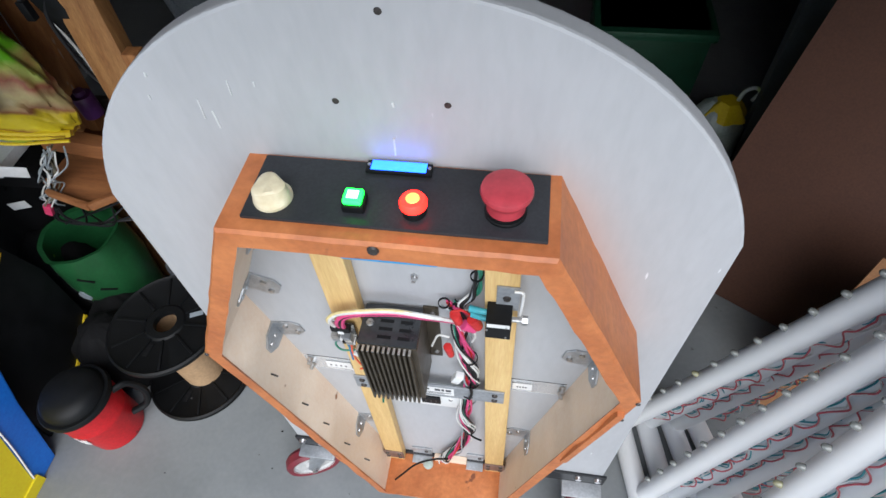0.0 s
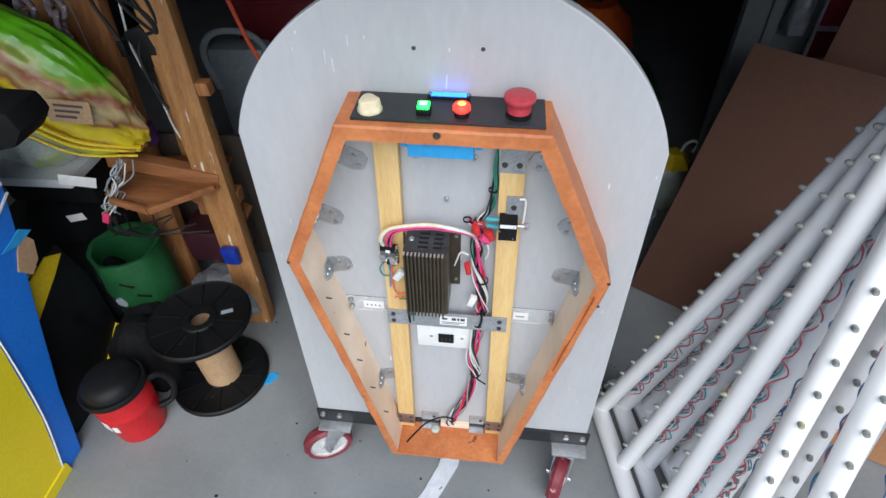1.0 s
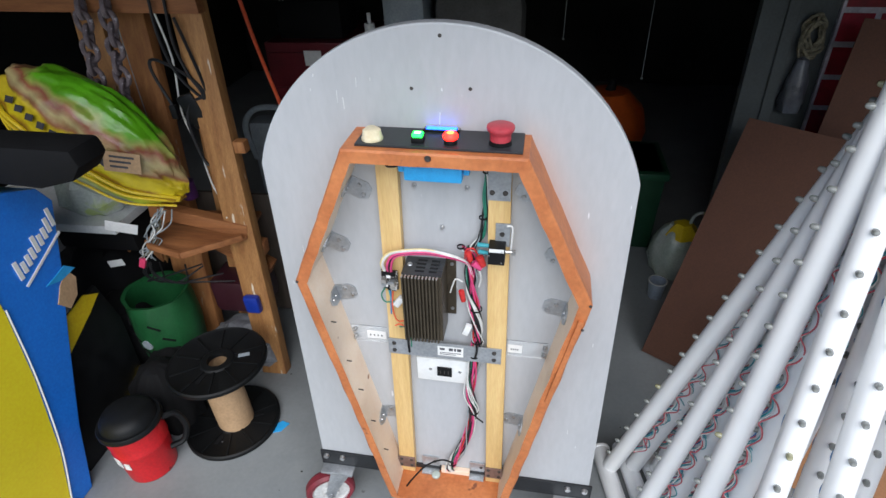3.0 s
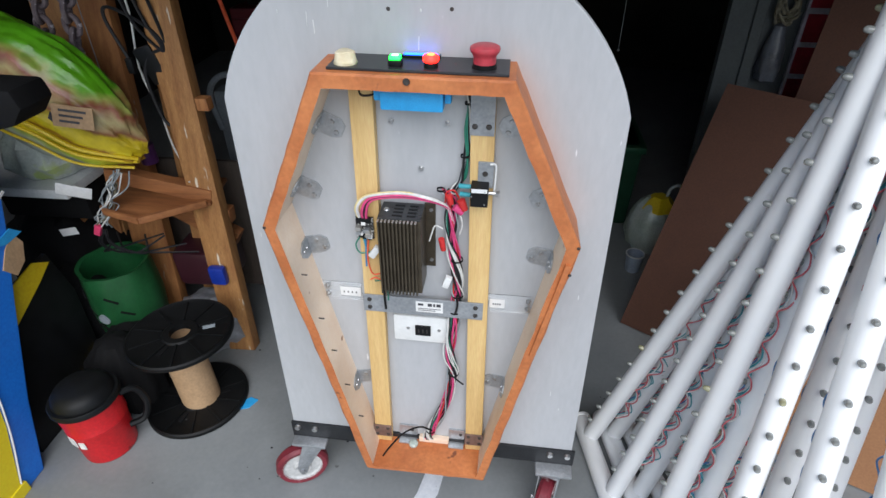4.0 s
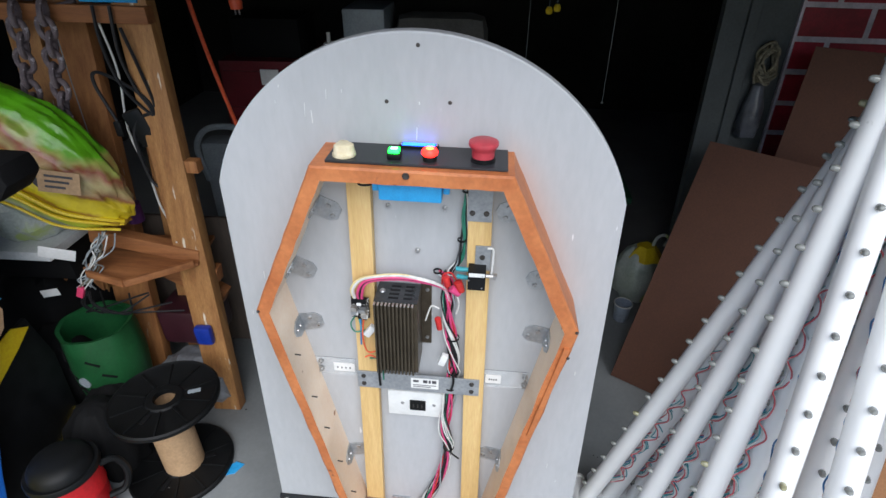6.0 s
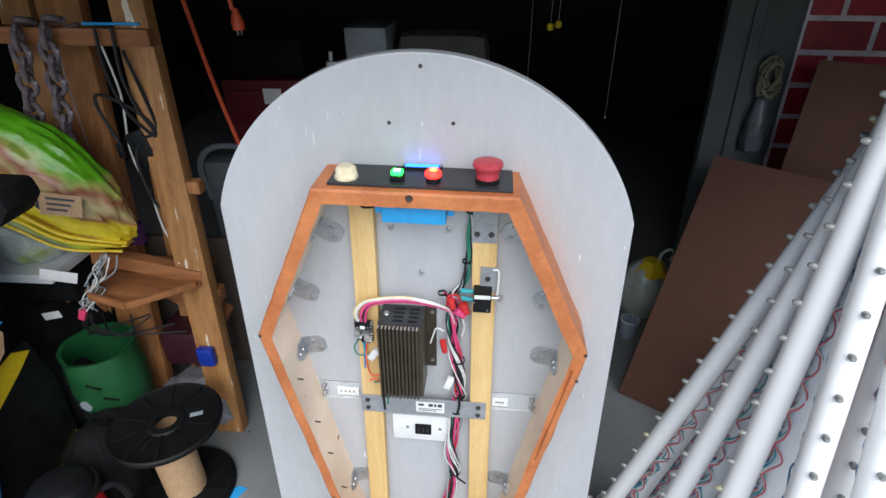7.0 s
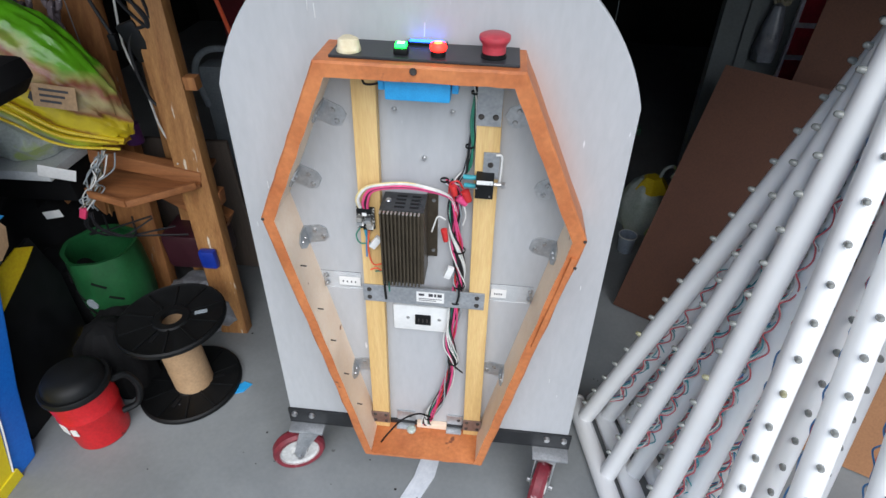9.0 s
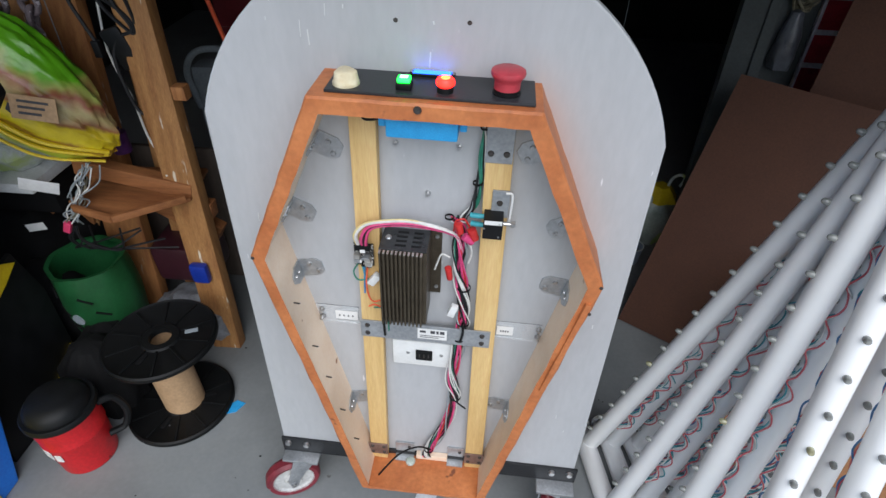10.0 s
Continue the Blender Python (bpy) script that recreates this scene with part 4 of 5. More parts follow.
site((1.0085, 0.0108, -0.0183, 0.0157), (0.0082, 1.0042, 0.0059, -0.0126), (0, 0, 0.9724, 0))

# ---- white pipe light frames ----
LED = {}


def led_mesh():
    bm = lathe([(0.0052, -0.004), (0.0054, 0.001), (0.0052, 0.006), (0.0043, 0.0095), (0.0024, 0.0115), (0.0, 0.012)], seg=12)
    return bm


for k in ("bulb", "bulb_y"):
    LED[k] = finish(led_mesh(), "bulb", M[k])
PR = 0.0205


def light_frame(base0, base1, apex, feet, label, loops, lead=0.0, faces=None):
    """Triangular frame: one pipe on the floor, uprights that meet near the apex, bulbs along each upright, wires looped behind."""
    rnd = random.Random(int(1000 * base0[0]))
    fr = thing("pvc_light_rack", (*base0, 0.0), label, "light rack", "white pipe light racks")
    o = ORIGIN[fr.name]
    part("base_pipe", join(cyl((*base0, 0.024), (*base1, 0.024), 0.0235, seg=20, bevel=0.002)), M["pvc"], fr)
    part("end_cap", cyl((base0[0] - 0.012 * (base1[0] - base0[0]), base0[1] - 0.012 * (base1[1] - base0[1]), 0.024), (*base0, 0.024), 0.0265, seg=20, bevel=0.003), M["pvc"], fr)
    for (fx, fy), d, r, off in feet:
        a = Vector((fx, fy, 0.03))
        b = Vector(apex) + Vector(off)
        up = part("upright", cyl(a, b, r, r, 20), M["pvc"], fr)
        ax = (b - a).normalized()
        d = Vector(d)
        d = (d - d.dot(ax) * ax).normalized()
        q = d.to_track_quat("Z", "Y")
        length = (b - a).length
        n = int(length / 0.062)
        ph = rnd.random() * 0.5
        for k in range(1, n):
            c = a + ax * ((k + ph) * 0.062)
            ob = new("bulb", LED["bulb_y" if rnd.random() < 0.05 else "bulb"])
            ob.parent = up
            ob.location = SITE[0] @ (c + d * (r - 0.001)) - o
            ob.rotation_mode = "QUATERNION"
            ob.rotation_quaternion = q
        if not loops:
            continue
        side = ax.cross(d).normalized()
        for colour, lift, swing, rr in (("pink_wire", 0.008, 0.018, 0.0014), ("w_white", 0.005, 0.016, 0.0014), ("w_teal", 0.001, 0.017, 0.0013), ("w_blue", -0.012, 0.021, 0.0015), ("w_teal", -0.006, 0.024, 0.0014), ("pink_wire", -0.010, 0.015, 0.0013)):
            pts = []
            for k in range(2, n):
                big = 0.55 + 0.75 * rnd.random()
                for h, w in ((0.0, 0.05), (0.22, 0.65), (0.5, 1.0), (0.78, 0.65)):
                    c = a + ax * ((k + ph + h + 0.05 * rnd.random()) * 0.062)
                    pts.append(c - d * (r * 0.93 + w * big * swing) + side * (lift + (rnd.random() - 0.5) * 0.007))
            part("wire", tube(pts, rr, 5, 3), M[colour], up)


A_OUT = (-0.86, 0.30, 0.2)
C_OUT = (-0.8, 0.25, 0.25)
F_OUT = (-0.35, -0.90, 0.25)
light_frame((0.378, 0.245), (0.53, -0.42), (0.655, 0.06, 1.30), [((0.396, 0.19), A_OUT, PR, (0.042, 0.012, 0)), ((0.436, 0.03), A_OUT, PR, (0.010, 0.0, 0)), ((0.476, -0.135), C_OUT, 0.0215, (-0.012, -0.005, 0)), ((0.507, -0.335), F_OUT, PR, (0, -0.007, 0))],
            "triangular white PVC pipe rack with clear bulbs beside the tombstone", True)
light_frame((0.437, 0.262), (0.60, -0.48), (0.69, 0.055, 1.30), [((0.457, 0.20), A_OUT, PR, (0.025, 0.02, 0)), ((0.500, 0.04), A_OUT, PR, (0.005, 0.0, 0)), ((0.54, -0.13), A_OUT, PR, (-0.01, -0.01, 0)), ((0.578, -0.42), F_OUT, PR, (0.01, -0.005, 0))],
            "triangular white PVC pipe rack strung with clear bulbs and wires", True)
light_frame((0.497, 0.25), (0.72, -0.53), (0.72, 0.05, 1.30), [((0.52, 0.20), A_OUT, PR, (0, 0.02, 0)), ((0.565, 0.035), A_OUT, PR, (0, 0.0, 0)), ((0.63, -0.22), F_OUT, PR, (-0.01, 0, 0)), ((0.69, -0.47), F_OUT, PR, (0.02, -0.01, 0))],
            "triangular white PVC pipe rack strung with clear bulbs and wires", True)
light_frame((0.557, 0.24), (0.83, -0.50), (0.75, 0.045, 1.30), [((0.66, -0.03), F_OUT, PR, (-0.03, 0.0, 0)), ((0.725, -0.22), F_OUT, PR, (-0.01, 0.0, 0)), ((0.80, -0.43), F_OUT, PR, (0.02, -0.01, 0))],
            "triangular white PVC pipe rack, outermost of the stack", True)

site((1.0027, -0.0075, -0.0175, 0.0211), (0.0137, 0.9853, 0.025, -0.0188), (0, 0, 0.9716, 0))

# ---- cardboard, painted brick panel and foam board at the right ----


def sheet(name, corners, t, material, label, category):
    """A flat sheet through four corners, with thickness and a slight bow."""
    c = [Vector(p) for p in corners]
    nrm = (c[1] - c[0]).cross(c[3] - c[0]).normalized()
    bm = bmesh.new()
    n = 8
    g = [[None] * (n + 1) for _ in range(n + 1)], [[None] * (n + 1) for _ in range(n + 1)]
    for i in range(n + 1):
        for j in range(n + 1):
            u, v = i / n, j / n
            p = c[0].lerp(c[1], u).lerp(c[3].lerp(c[2], u), v)
            p = p + nrm * (0.012 * math.sin(math.pi * u) * math.sin(2.2 * v) + 0.003 * noise.noise(p * 6))
            g[0][i][j] = bm.verts.new(p)
            g[1][i][j] = bm.verts.new(p + nrm * t)
    for i in range(n):
        for j in range(n):
            for s in (0, 1):
                bm.faces.new((g[s][i][j], g[s][i + 1][j], g[s][i + 1][j + 1], g[s][i][j + 1]))
    for i in range(n):
        for a, b in (((i, 0), (i + 1, 0)), ((i, n), (i + 1, n)), ((0, i), (0, i + 1)), ((n, i), (n, i + 1))):
            bm.faces.new((g[0][a[0]][a[1]], g[0][b[0]][b[1]], g[1][b[0]][b[1]], g[1][a[0]][a[1]]))
    return solo(name, bm, material, label, category)


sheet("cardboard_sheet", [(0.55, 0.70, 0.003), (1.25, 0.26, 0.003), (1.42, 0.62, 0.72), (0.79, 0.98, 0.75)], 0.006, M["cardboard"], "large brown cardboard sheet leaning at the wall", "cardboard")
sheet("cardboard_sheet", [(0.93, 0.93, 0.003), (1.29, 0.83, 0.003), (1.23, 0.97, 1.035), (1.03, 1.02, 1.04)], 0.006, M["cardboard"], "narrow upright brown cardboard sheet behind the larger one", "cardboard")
sheet("cardboard_sheet", [(0.72, 0.30, 0.003), (1.55, -0.10, 0.003), (1.60, 0.10, 0.55), (0.86, 0.46, 0.42)], 0.006, M["cardboard_lit"], "brown cardboard sheet slumped behind the pipe frames", "cardboard")
brickwall = thing("brick_panel", (1.25, 1.17, 0.0), "panel painted as dark red bricks with pale joints", "panel")
part("panel_board", box(1.027, 1.75, 1.16, 1.19, 0.0, 1.9, 0.002), M["mortar"], brickwall, smooth=False)
zz = 0.02
rnd = random.Random(3)
row = 0
while zz < 1.85:
    x = 1.034 - (0.105 if row % 2 else 0.0)
    while x < 1.74:
        x0, x1 = max(x, 1.034), min(x + 0.195, 1.742)
        if x1 - x0 > 0.03:
            part("brick", box(x0 + 0.003 * rnd.random(), x1 - 0.003 * rnd.random(), 1.1565, 1.1605, zz + 0.003 * rnd.random(), zz + 0.087, 0.0015), M["brick_red"], brickwall, smooth=False)
        x += 0.21
    zz += 0.102
    row += 1
foamb = thing("foam_panel", (0.9, 1.16, 0.0), "pale upright panel with a flat strip, shade put into its colour", "panel")
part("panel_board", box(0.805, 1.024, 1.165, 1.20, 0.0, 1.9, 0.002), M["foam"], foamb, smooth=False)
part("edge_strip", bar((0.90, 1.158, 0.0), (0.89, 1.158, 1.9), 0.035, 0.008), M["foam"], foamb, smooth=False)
rope = thing("rope_coil", (0.975, 1.14, 0.86), "coil of frayed natural rope hung on the panel edge", "rope")
rr_ = random.Random(8)
for k in range(12):
    a0 = k * 0.9
    w, h, dx, dz = 0.016 + 0.018 * rr_.random(), 0.035 + 0.03 * rr_.random(), 0.014 * (rr_.random() - 0.5), 0.05 * (rr_.random() - 0.5)
    pts = [(0.965 + dx + w * math.cos(a0 + t) + 0.006 * (rr_.random() - 0.5), 1.142 + 0.012 * math.sin(3 * t + k), 0.955 + dz + h * math.sin(a0 + t) + 0.008 * (rr_.random() - 0.5)) for t in np.linspace(0, 3.2 + 3 * rr_.random(), 10)]
    part("strand", tube(pts, 0.0042, 6, 4), M["rope"], rope)
solo("plastic_sleeve", lathe([(0.03, 0.0), (0.036, 0.03), (0.03, 0.1), (0.016, 0.17), (0.0, 0.18)], (0.955, 1.14, 0.72), 24, wob=lambda a, z: 1 + 0.12 * math.sin(5 * a + 30 * z)), M["sleeve"], "crumpled clear plastic sleeve hanging below the rope", "plastic bag")

# white bag on the floor behind the board
bagw = thing("carrier_bag", (0.72, 1.2, 0.0), "white plastic carrier bag with yellow print, tied at the top", "bag")
part("bag_body", lathe([(0.0, 0.0), (0.075, 0.005), (0.092, 0.06), (0.085, 0.13), (0.06, 0.19), (0.03, 0.22), (0.0, 0.225)], (0.72, 1.2, 0.0), 36, wob=lambda a, z: 1 + 0.08 * math.sin(7 * a + 25 * z) + 0.05 * math.sin(3 * a)), M["clear_bag"], bagw, "milky crumpled plastic")
part("print_patch", lathe([(0.063, 0.185), (0.045, 0.215), (0.028, 0.235), (0.0, 0.237)], (0.735, 1.19, 0.0), 24, wob=lambda a, z: 1 + 0.1 * math.sin(6 * a)), M["yellow"], bagw, "yellow printed top")
part("handle", tube([(0.755, 1.19, 0.23), (0.765, 1.19, 0.27), (0.79, 1.19, 0.285), (0.81, 1.195, 0.265), (0.80, 1.2, 0.23)], 0.006, 6), M["clear_bag"], bagw)

# cup and bin in the shade behind the board
site()
cup = thing("plastic_cup", (0.65, 0.99, 0.0), "small clouded blue-grey plastic cup beside the carrier bag", "cup")
part("cup_body", lathe([(0.0, 0.0), (0.024, 0.0), (0.026, 0.003), (0.033, 0.075), (0.031, 0.075), (0.023, 0.005), (0.0, 0.005)], (0.65, 0.99, 0.0), 28), mat("clouded_cup", (0.36, 0.42, 0.52), (0.28, 0.33, 0.42), 0.3, scale=30, bump=0.05), cup)
part("rim", lathe([(0.031, 0.073), (0.035, 0.073), (0.035, 0.077), (0.031, 0.077), (0.031, 0.073)], (0.65, 0.99, 0.0), 28), M["white_plastic"], cup)
BINX, BINY, BINH = 0.50, 1.47, 0.36
gbin = thing("green_bin", (BINX, BINY, 0.0), "dark green plastic bin standing in the shade behind the board", "bin")
part("bin_body", prism([(BINX - 0.17, 0.0), (BINX + 0.17, 0.0), (BINX + 0.18, BINH), (BINX - 0.18, BINH)], BINY - 0.15, BINY + 0.15, 0.012), mat("dark_green_bin", (0.010, 0.055, 0.028), (0.007, 0.038, 0.019), 0.45, scale=12, bump=0.1), gbin)
part("rim", prism([(BINX - 0.19, BINH - 0.03), (BINX + 0.19, BINH - 0.03), (BINX + 0.19, BINH), (BINX - 0.19, BINH)], BINY - 0.165, BINY + 0.165, 0.008), mat("dark_green_rim", (0.012, 0.065, 0.033), (0.008, 0.045, 0.023), 0.4, scale=12, bump=0.1), gbin)
site((0.9591, 0.0038, -0.0156, 0.0338), (0.0675, 0.9619, 0.0005, 0.0298), (0, 0, 0.9321, 0))

# orange pumpkin far behind
pk = thing("pumpkin", (0.50, 2.2, 0.0), "large orange hollow plastic pumpkin on the floor", "pumpkin")
part("shell", lathe([(0.0, 0.0), (0.12, 0.012), (0.19, 0.11), (0.212, 0.22), (0.185, 0.34), (0.10, 0.43), (0.0, 0.44)], (0.50, 2.2, 0.0), 64, wob=lambda a, z: 1 + 0.05 * abs(math.sin(5 * a))), M["pumpkin"], pk)
part("stalk", cyl((0.50, 2.2, 0.425), (0.515, 2.2, 0.49), 0.03, 0.018, 10), M["black"], pk)

# hanging strings with yellow ear plugs
for x, y, z0, plug in ((0.21, 1.5, 0.88, False), (0.285, 1.5, 1.09, True), (0.315, 1.5, 1.10, True), (0.54, 1.5, 0.72, False)):
    st = thing("ceiling_string", (x, y, z0), "thin pale cord hanging from the ceiling" + (" with a yellow foam plug" if plug else ""), "cord", "hanging cords")
    part("cord", tube([(x - 0.004, y, 2.69), (x, y, 1.9), (x + 0.004, y, 1.4), (x, y, z0 + 0.01)], 0.0010, 5), M["w_grey"], st)
    if plug:
        part("plug", lathe([(0.0, 0), (0.011, 0.003), (0.014, 0.014), (0.009, 0.028), (0.0, 0.03)], (x, y, z0 - 0.018), 16), M["yellow"], st)
    else:
        part("knot", lathe([(0.0, 0), (0.006, 0.004), (0.0, 0.012)], (x, y, z0), 10), M["w_grey"], st)

site((0.9566, -0.0051, -0.0439, 0.0616), (0.0333, 0.978, 0.0069, 0.0074), (0, 0, 0.9293, 0))

# ---- wooden rack at the left ----
rack = thing("wooden_rack", (-0.85, 0.55, 0.0), "rough lumber rack of stained posts, rails and braces", "rack")
part("post", bar((-0.735, 0.438, 0.0), (-0.781, 0.735, 2.45), 0.086, 0.04, (0, 1, 0)), M["tanwood"], rack, "worn brown post with paint smears")
part("post", bar((-1.03, 0.53, 0.0), (-1.03, 0.91, 2.45), 0.12, 0.038, (0, 1, 0)), M["oldwood"], rack)
part("post", bar((-0.88, 0.56, 0.0), (-0.865, 0.92, 2.45), 0.042, 0.038, (0, 1, 0)), M["tanwood"], rack)
part("post", bar((-1.18, 0.57, 0.0), (-1.19, 0.95, 2.45), 0.09, 0.038, (0, 1, 0)), M["tanwood"], rack)
part("rail", bar((-1.6, 0.565, 1.207), (-0.712, 0.566, 1.202), 0.040, 0.036, (0, 1, 0)), M["oldwood_x"], rack, "orange-brown cross rail")
part("rail", bar((-1.02, 0.50, 0.615), (-0.72, 0.50, 0.555), 0.045, 0.036, (0, 1, 0)), M["oldwood_x"], rack)
part("rail", bar((-1.0, 0.53, 0.50), (-0.70, 0.53, 0.47), 0.05, 0.036, (0, 1, 0)), M["oldwood_x"], rack)
part("brace", bar((-1.02, 0.58, 0.53), (-0.72, 0.56, 0.36), 0.06, 0.036, (0, 1, 0)), M["oldwood_x"], rack)
part("brace", bar((-1.22, 0.60, 0.0), (-1.13, 0.62, 0.56), 0.045, 0.036, (0, 1, 0)), M["oldwood"], rack)
part("brace", bar((-1.30, 0.54, 0.0), (-1.20, 0.56, 0.55), 0.045, 0.036, (0, 1, 0)), M["oldwood"], rack)
part("block", box(-0.695, -0.662, 0.50, 0.53, 0.815, 0.85, 0.003), M["oldwood"], rack)
part("block", box(-0.80, -0.715, 0.49, 0.53, 0.44, 0.50, 0.003), M["oldwood_x"], rack)
# panel added to fill the gap below the rails with shade
part("gap_shade_panel", box(-1.12, -0.74, 0.70, 0.715, 0.05, 0.56, 0.002), M["gap_shade_wood"], rack, "dark panel added for the shaded gap below the rails")
part("shelf_tray", prism([(-1.02, 0.42), (-0.86, 0.36), (-0.72, 0.47), (-0.74, 0.62), (-1.0, 0.60)], 0.536, 0.548, 0.002, "z"), M["oldwood_x"], rack, "loose board used as a shelf")
part("tray_lip", bar((-0.98, 0.385, 0.555), (-0.86, 0.352, 0.553), 0.02, 0.012, (0, 1, 0)), M["oldwood_x"], rack)
part("tray_lip", bar((-0.86, 0.352, 0.553), (-0.725, 0.46, 0.553), 0.02, 0.012, (0, 1, 0)), M["oldwood_x"], rack)
solo("blue_plastic_scraper", box(-0.772, -0.722, 0.428, 0.453, 0.27, 0.335, 0.010), M["blue_cap"], "dark blue plastic cap fixed on the post", "cap")
shelf = solo("white_shelf", box(-1.62, -1.083, 0.40, 0.80, 0.578, 0.606, 0.003), M["white_board"], "white laminated shelf board", "shelf")
solo("shelf_leg", bar((-1.30, 0.62, 0.0), (-1.30, 0.62, 0.578), 0.06, 0.06), M["oldwood"], "dark wooden leg below the white shelf", "leg")
solo("price_tag", box(-0.042, 0.042, -0.001, 0.001, -0.019, 0.019, 0.0005, pose(-1.048, 0.392, 0.612, 10, 22, 20)), M["label"], "blank white paper tag hanging off the shelf edge", "tag")
solo("price_tag", box(-0.024, 0.024, -0.001, 0.001, -0.012, 0.012, 0.0005, pose(-1.15, 0.42, 0.452, 0, -8, 10)), M["label"], "small blank white tag on a cable", "tag")
solo("spray_can", join(cyl((-0.955, 0.60, 0.60), (-0.955, 0.60, 0.66), 0.024, seg=20, bevel=0.002), cyl((-0.955, 0.60, 0.66), (-0.955, 0.60, 0.672), 0.012, seg=14)), M["purple"], "short purple can on the rack rail", "can")
solo("red_tin", cyl((-0.80, 0.58, 0.585), (-0.80, 0.58, 0.62), 0.03, seg=20, bevel=0.002), M["red_cabinet"], "low red tin beside the post", "tin")
solo("green_tray", box(-0.86, -0.74, 0.50, 0.58, 0.5, 0.52, 0.003), mat("dark_green_plastic", (0.015, 0.06, 0.045), rough=0.4), "dark green plastic tray", "tray")
heap = bmesh.new()
bmesh.ops.create_icosphere(heap, subdivisions=4, radius=1.0)
for v in heap.verts:
    p = v.co.copy()
    f = 1 + 0.22 * noise.noise(p * 2.3) + 0.13 * abs(noise.noise(p * 5.0)) + 0.05 * noise.noise(p * 11)
    v.co = Vector((-0.83 + 0.11 * p.x * f, 0.46 + 0.10 * p.y * f, max(0.0, 0.09 + 0.10 * p.z * f)))
solo("grey_sheeting", heap, M["sheeting"], "grey plastic packing heaped behind the spool", "packing")
solo("dark_case", box(-0.93, -0.76, 0.50, 0.64, 0.20, 0.33, 0.02, ), mat("maroon_case", (0.04, 0.01, 0.016), rough=0.4), "dark maroon case below the brace", "case")

solo("pale_cord", tube([(-0.872, 0.60, 1.19), (-0.862, 0.60, 1.05), (-0.876, 0.585, 0.90), (-0.852, 0.575, 0.78), (-0.838, 0.56, 0.68), (-0.80, 0.53, 0.625), (-0.775, 0.49, 0.60)], 0.003, 6, 4), M["w_white"], "pale thin cord hanging in front of the narrow post", "cord")
solo("thin_string", tube([(-1.035, 0.66, 1.19), (-1.03, 0.64, 1.0), (-1.005, 0.60, 0.82), (-0.985, 0.575, 0.66)], 0.0014, 5, 4), M["w_grey"], "thin grey string hanging down the broad post", "string")

# black cloth heaps, added to keep the space below the shelf dark
for cx, cy, sx, sy, sz, seed in ((-1.33, 0.60, 0.19, 0.17, 0.46, 0.0), (-1.20, 0.42, 0.10, 0.09, 0.30, 4.0)):
    heap = bmesh.new()
    bmesh.ops.create_icosphere(heap, subdivisions=4, radius=1.0)
    for v in heap.verts:
        p = v.co.copy()
        f = 1 + 0.16 * noise.noise(p * 2.1 + Vector((seed, 0, 0))) + 0.10 * abs(noise.noise(p * 4.5)) + 0.03 * noise.noise(p * 10)
        v.co = Vector((cx + sx * p.x * f, cy + sy * p.y * f, min(0.57, max(0.0, sz * 0.5 + sz * 0.55 * p.z * f))))
    solo("dark_heap", heap, M["black_cloth"], "black cloth heap added to darken the space under the white shelf", "sack", )

# chains over the rail


def chain(x, y, z, length, back):
    c = thing("chain", (x, y, z - length), "heavy aged plastic chain hung over the rail", "chain", "hanging chains")
    link = finish(tube([(0.0155 * math.cos(a), 0, 0.0255 * math.sin(a)) for a in np.linspace(0, 2 * math.pi, 15)], 0.0068, 8, 1, False), "link", M["chain"])
    o = ORIGIN[c.name]
    n = int(length / 0.037)
    for k in range(n + 3):
        ob = new("link", link)
        ob.parent = c
        s = k - 2
        p = Vector((x + 0.004 * math.sin(k * 1.9) - 0.09 * max(0, s) / n, y - 0.026, z - 0.037 * s)) if s >= 0 else Vector((x + 0.01, y - 0.026 + (0.026 if s == -1 else 0.052), z + (0.034 if s == -1 else 0.008)))
        ob.location = SITE[0] @ p - o
        ob.rotation_euler = (radians(8 if s >= 0 else 75), radians(5 * math.sin(k)), radians(18 if k % 2 else 104))


chain(-1.005, 0.545, 1.205, 0.42, 0)
chain(-0.935, 0.545, 1.21, 0.50, 0)
solo("blue_pencil", cyl((-0.87, 0.56, 1.232), (-0.735, 0.565, 1.232), 0.0038, seg=8), M["blue_box"], "blue-capped rod lying on the rail", "rod")

# cords on the rack
cordb = thing("black_extension_lead", (-0.76, 0.44, 0.85), "coiled black extension cord hung on the rail", "cord")
for pts in ([(-0.76, 0.448, 1.236), (-0.765, 0.445, 1.17), (-0.76, 0.445, 1.10), (-0.74, 0.445, 1.04), (-0.70, 0.45, 0.99), (-0.70, 0.452, 1.02), (-0.74, 0.45, 1.06), (-0.80, 0.447, 1.09), (-0.815, 0.447, 1.06), (-0.79, 0.447, 0.97)],
            [(-0.725, 0.452, 1.235), (-0.735, 0.45, 1.13), (-0.72, 0.45, 1.05), (-0.70, 0.45, 1.0), (-0.735, 0.447, 0.98), (-0.76, 0.445, 0.93), (-0.755, 0.445, 0.83), (-0.735, 0.445, 0.80), (-0.715, 0.447, 0.84), (-0.715, 0.45, 0.92), (-0.74, 0.45, 0.97)],
            [(-0.715, 0.452, 1.19), (-0.70, 0.452, 1.1), (-0.69, 0.455, 1.0), (-0.695, 0.455, 0.9), (-0.72, 0.48, 0.75), (-0.745, 0.50, 0.60)]):
    part("cable", tube([(x * 1.075 - 0.009, y * 1.075 + 0.052, z * 1.075 - 0.103) for x, y, z in pts], 0.0045, 6, 6), M["w_black"], cordb)
part("plug", box(-0.009, 0.009, -0.008, 0.008, -0.02, 0.02, 0.003, pose(-0.858, 0.532, 0.922)), M["black"], cordb)
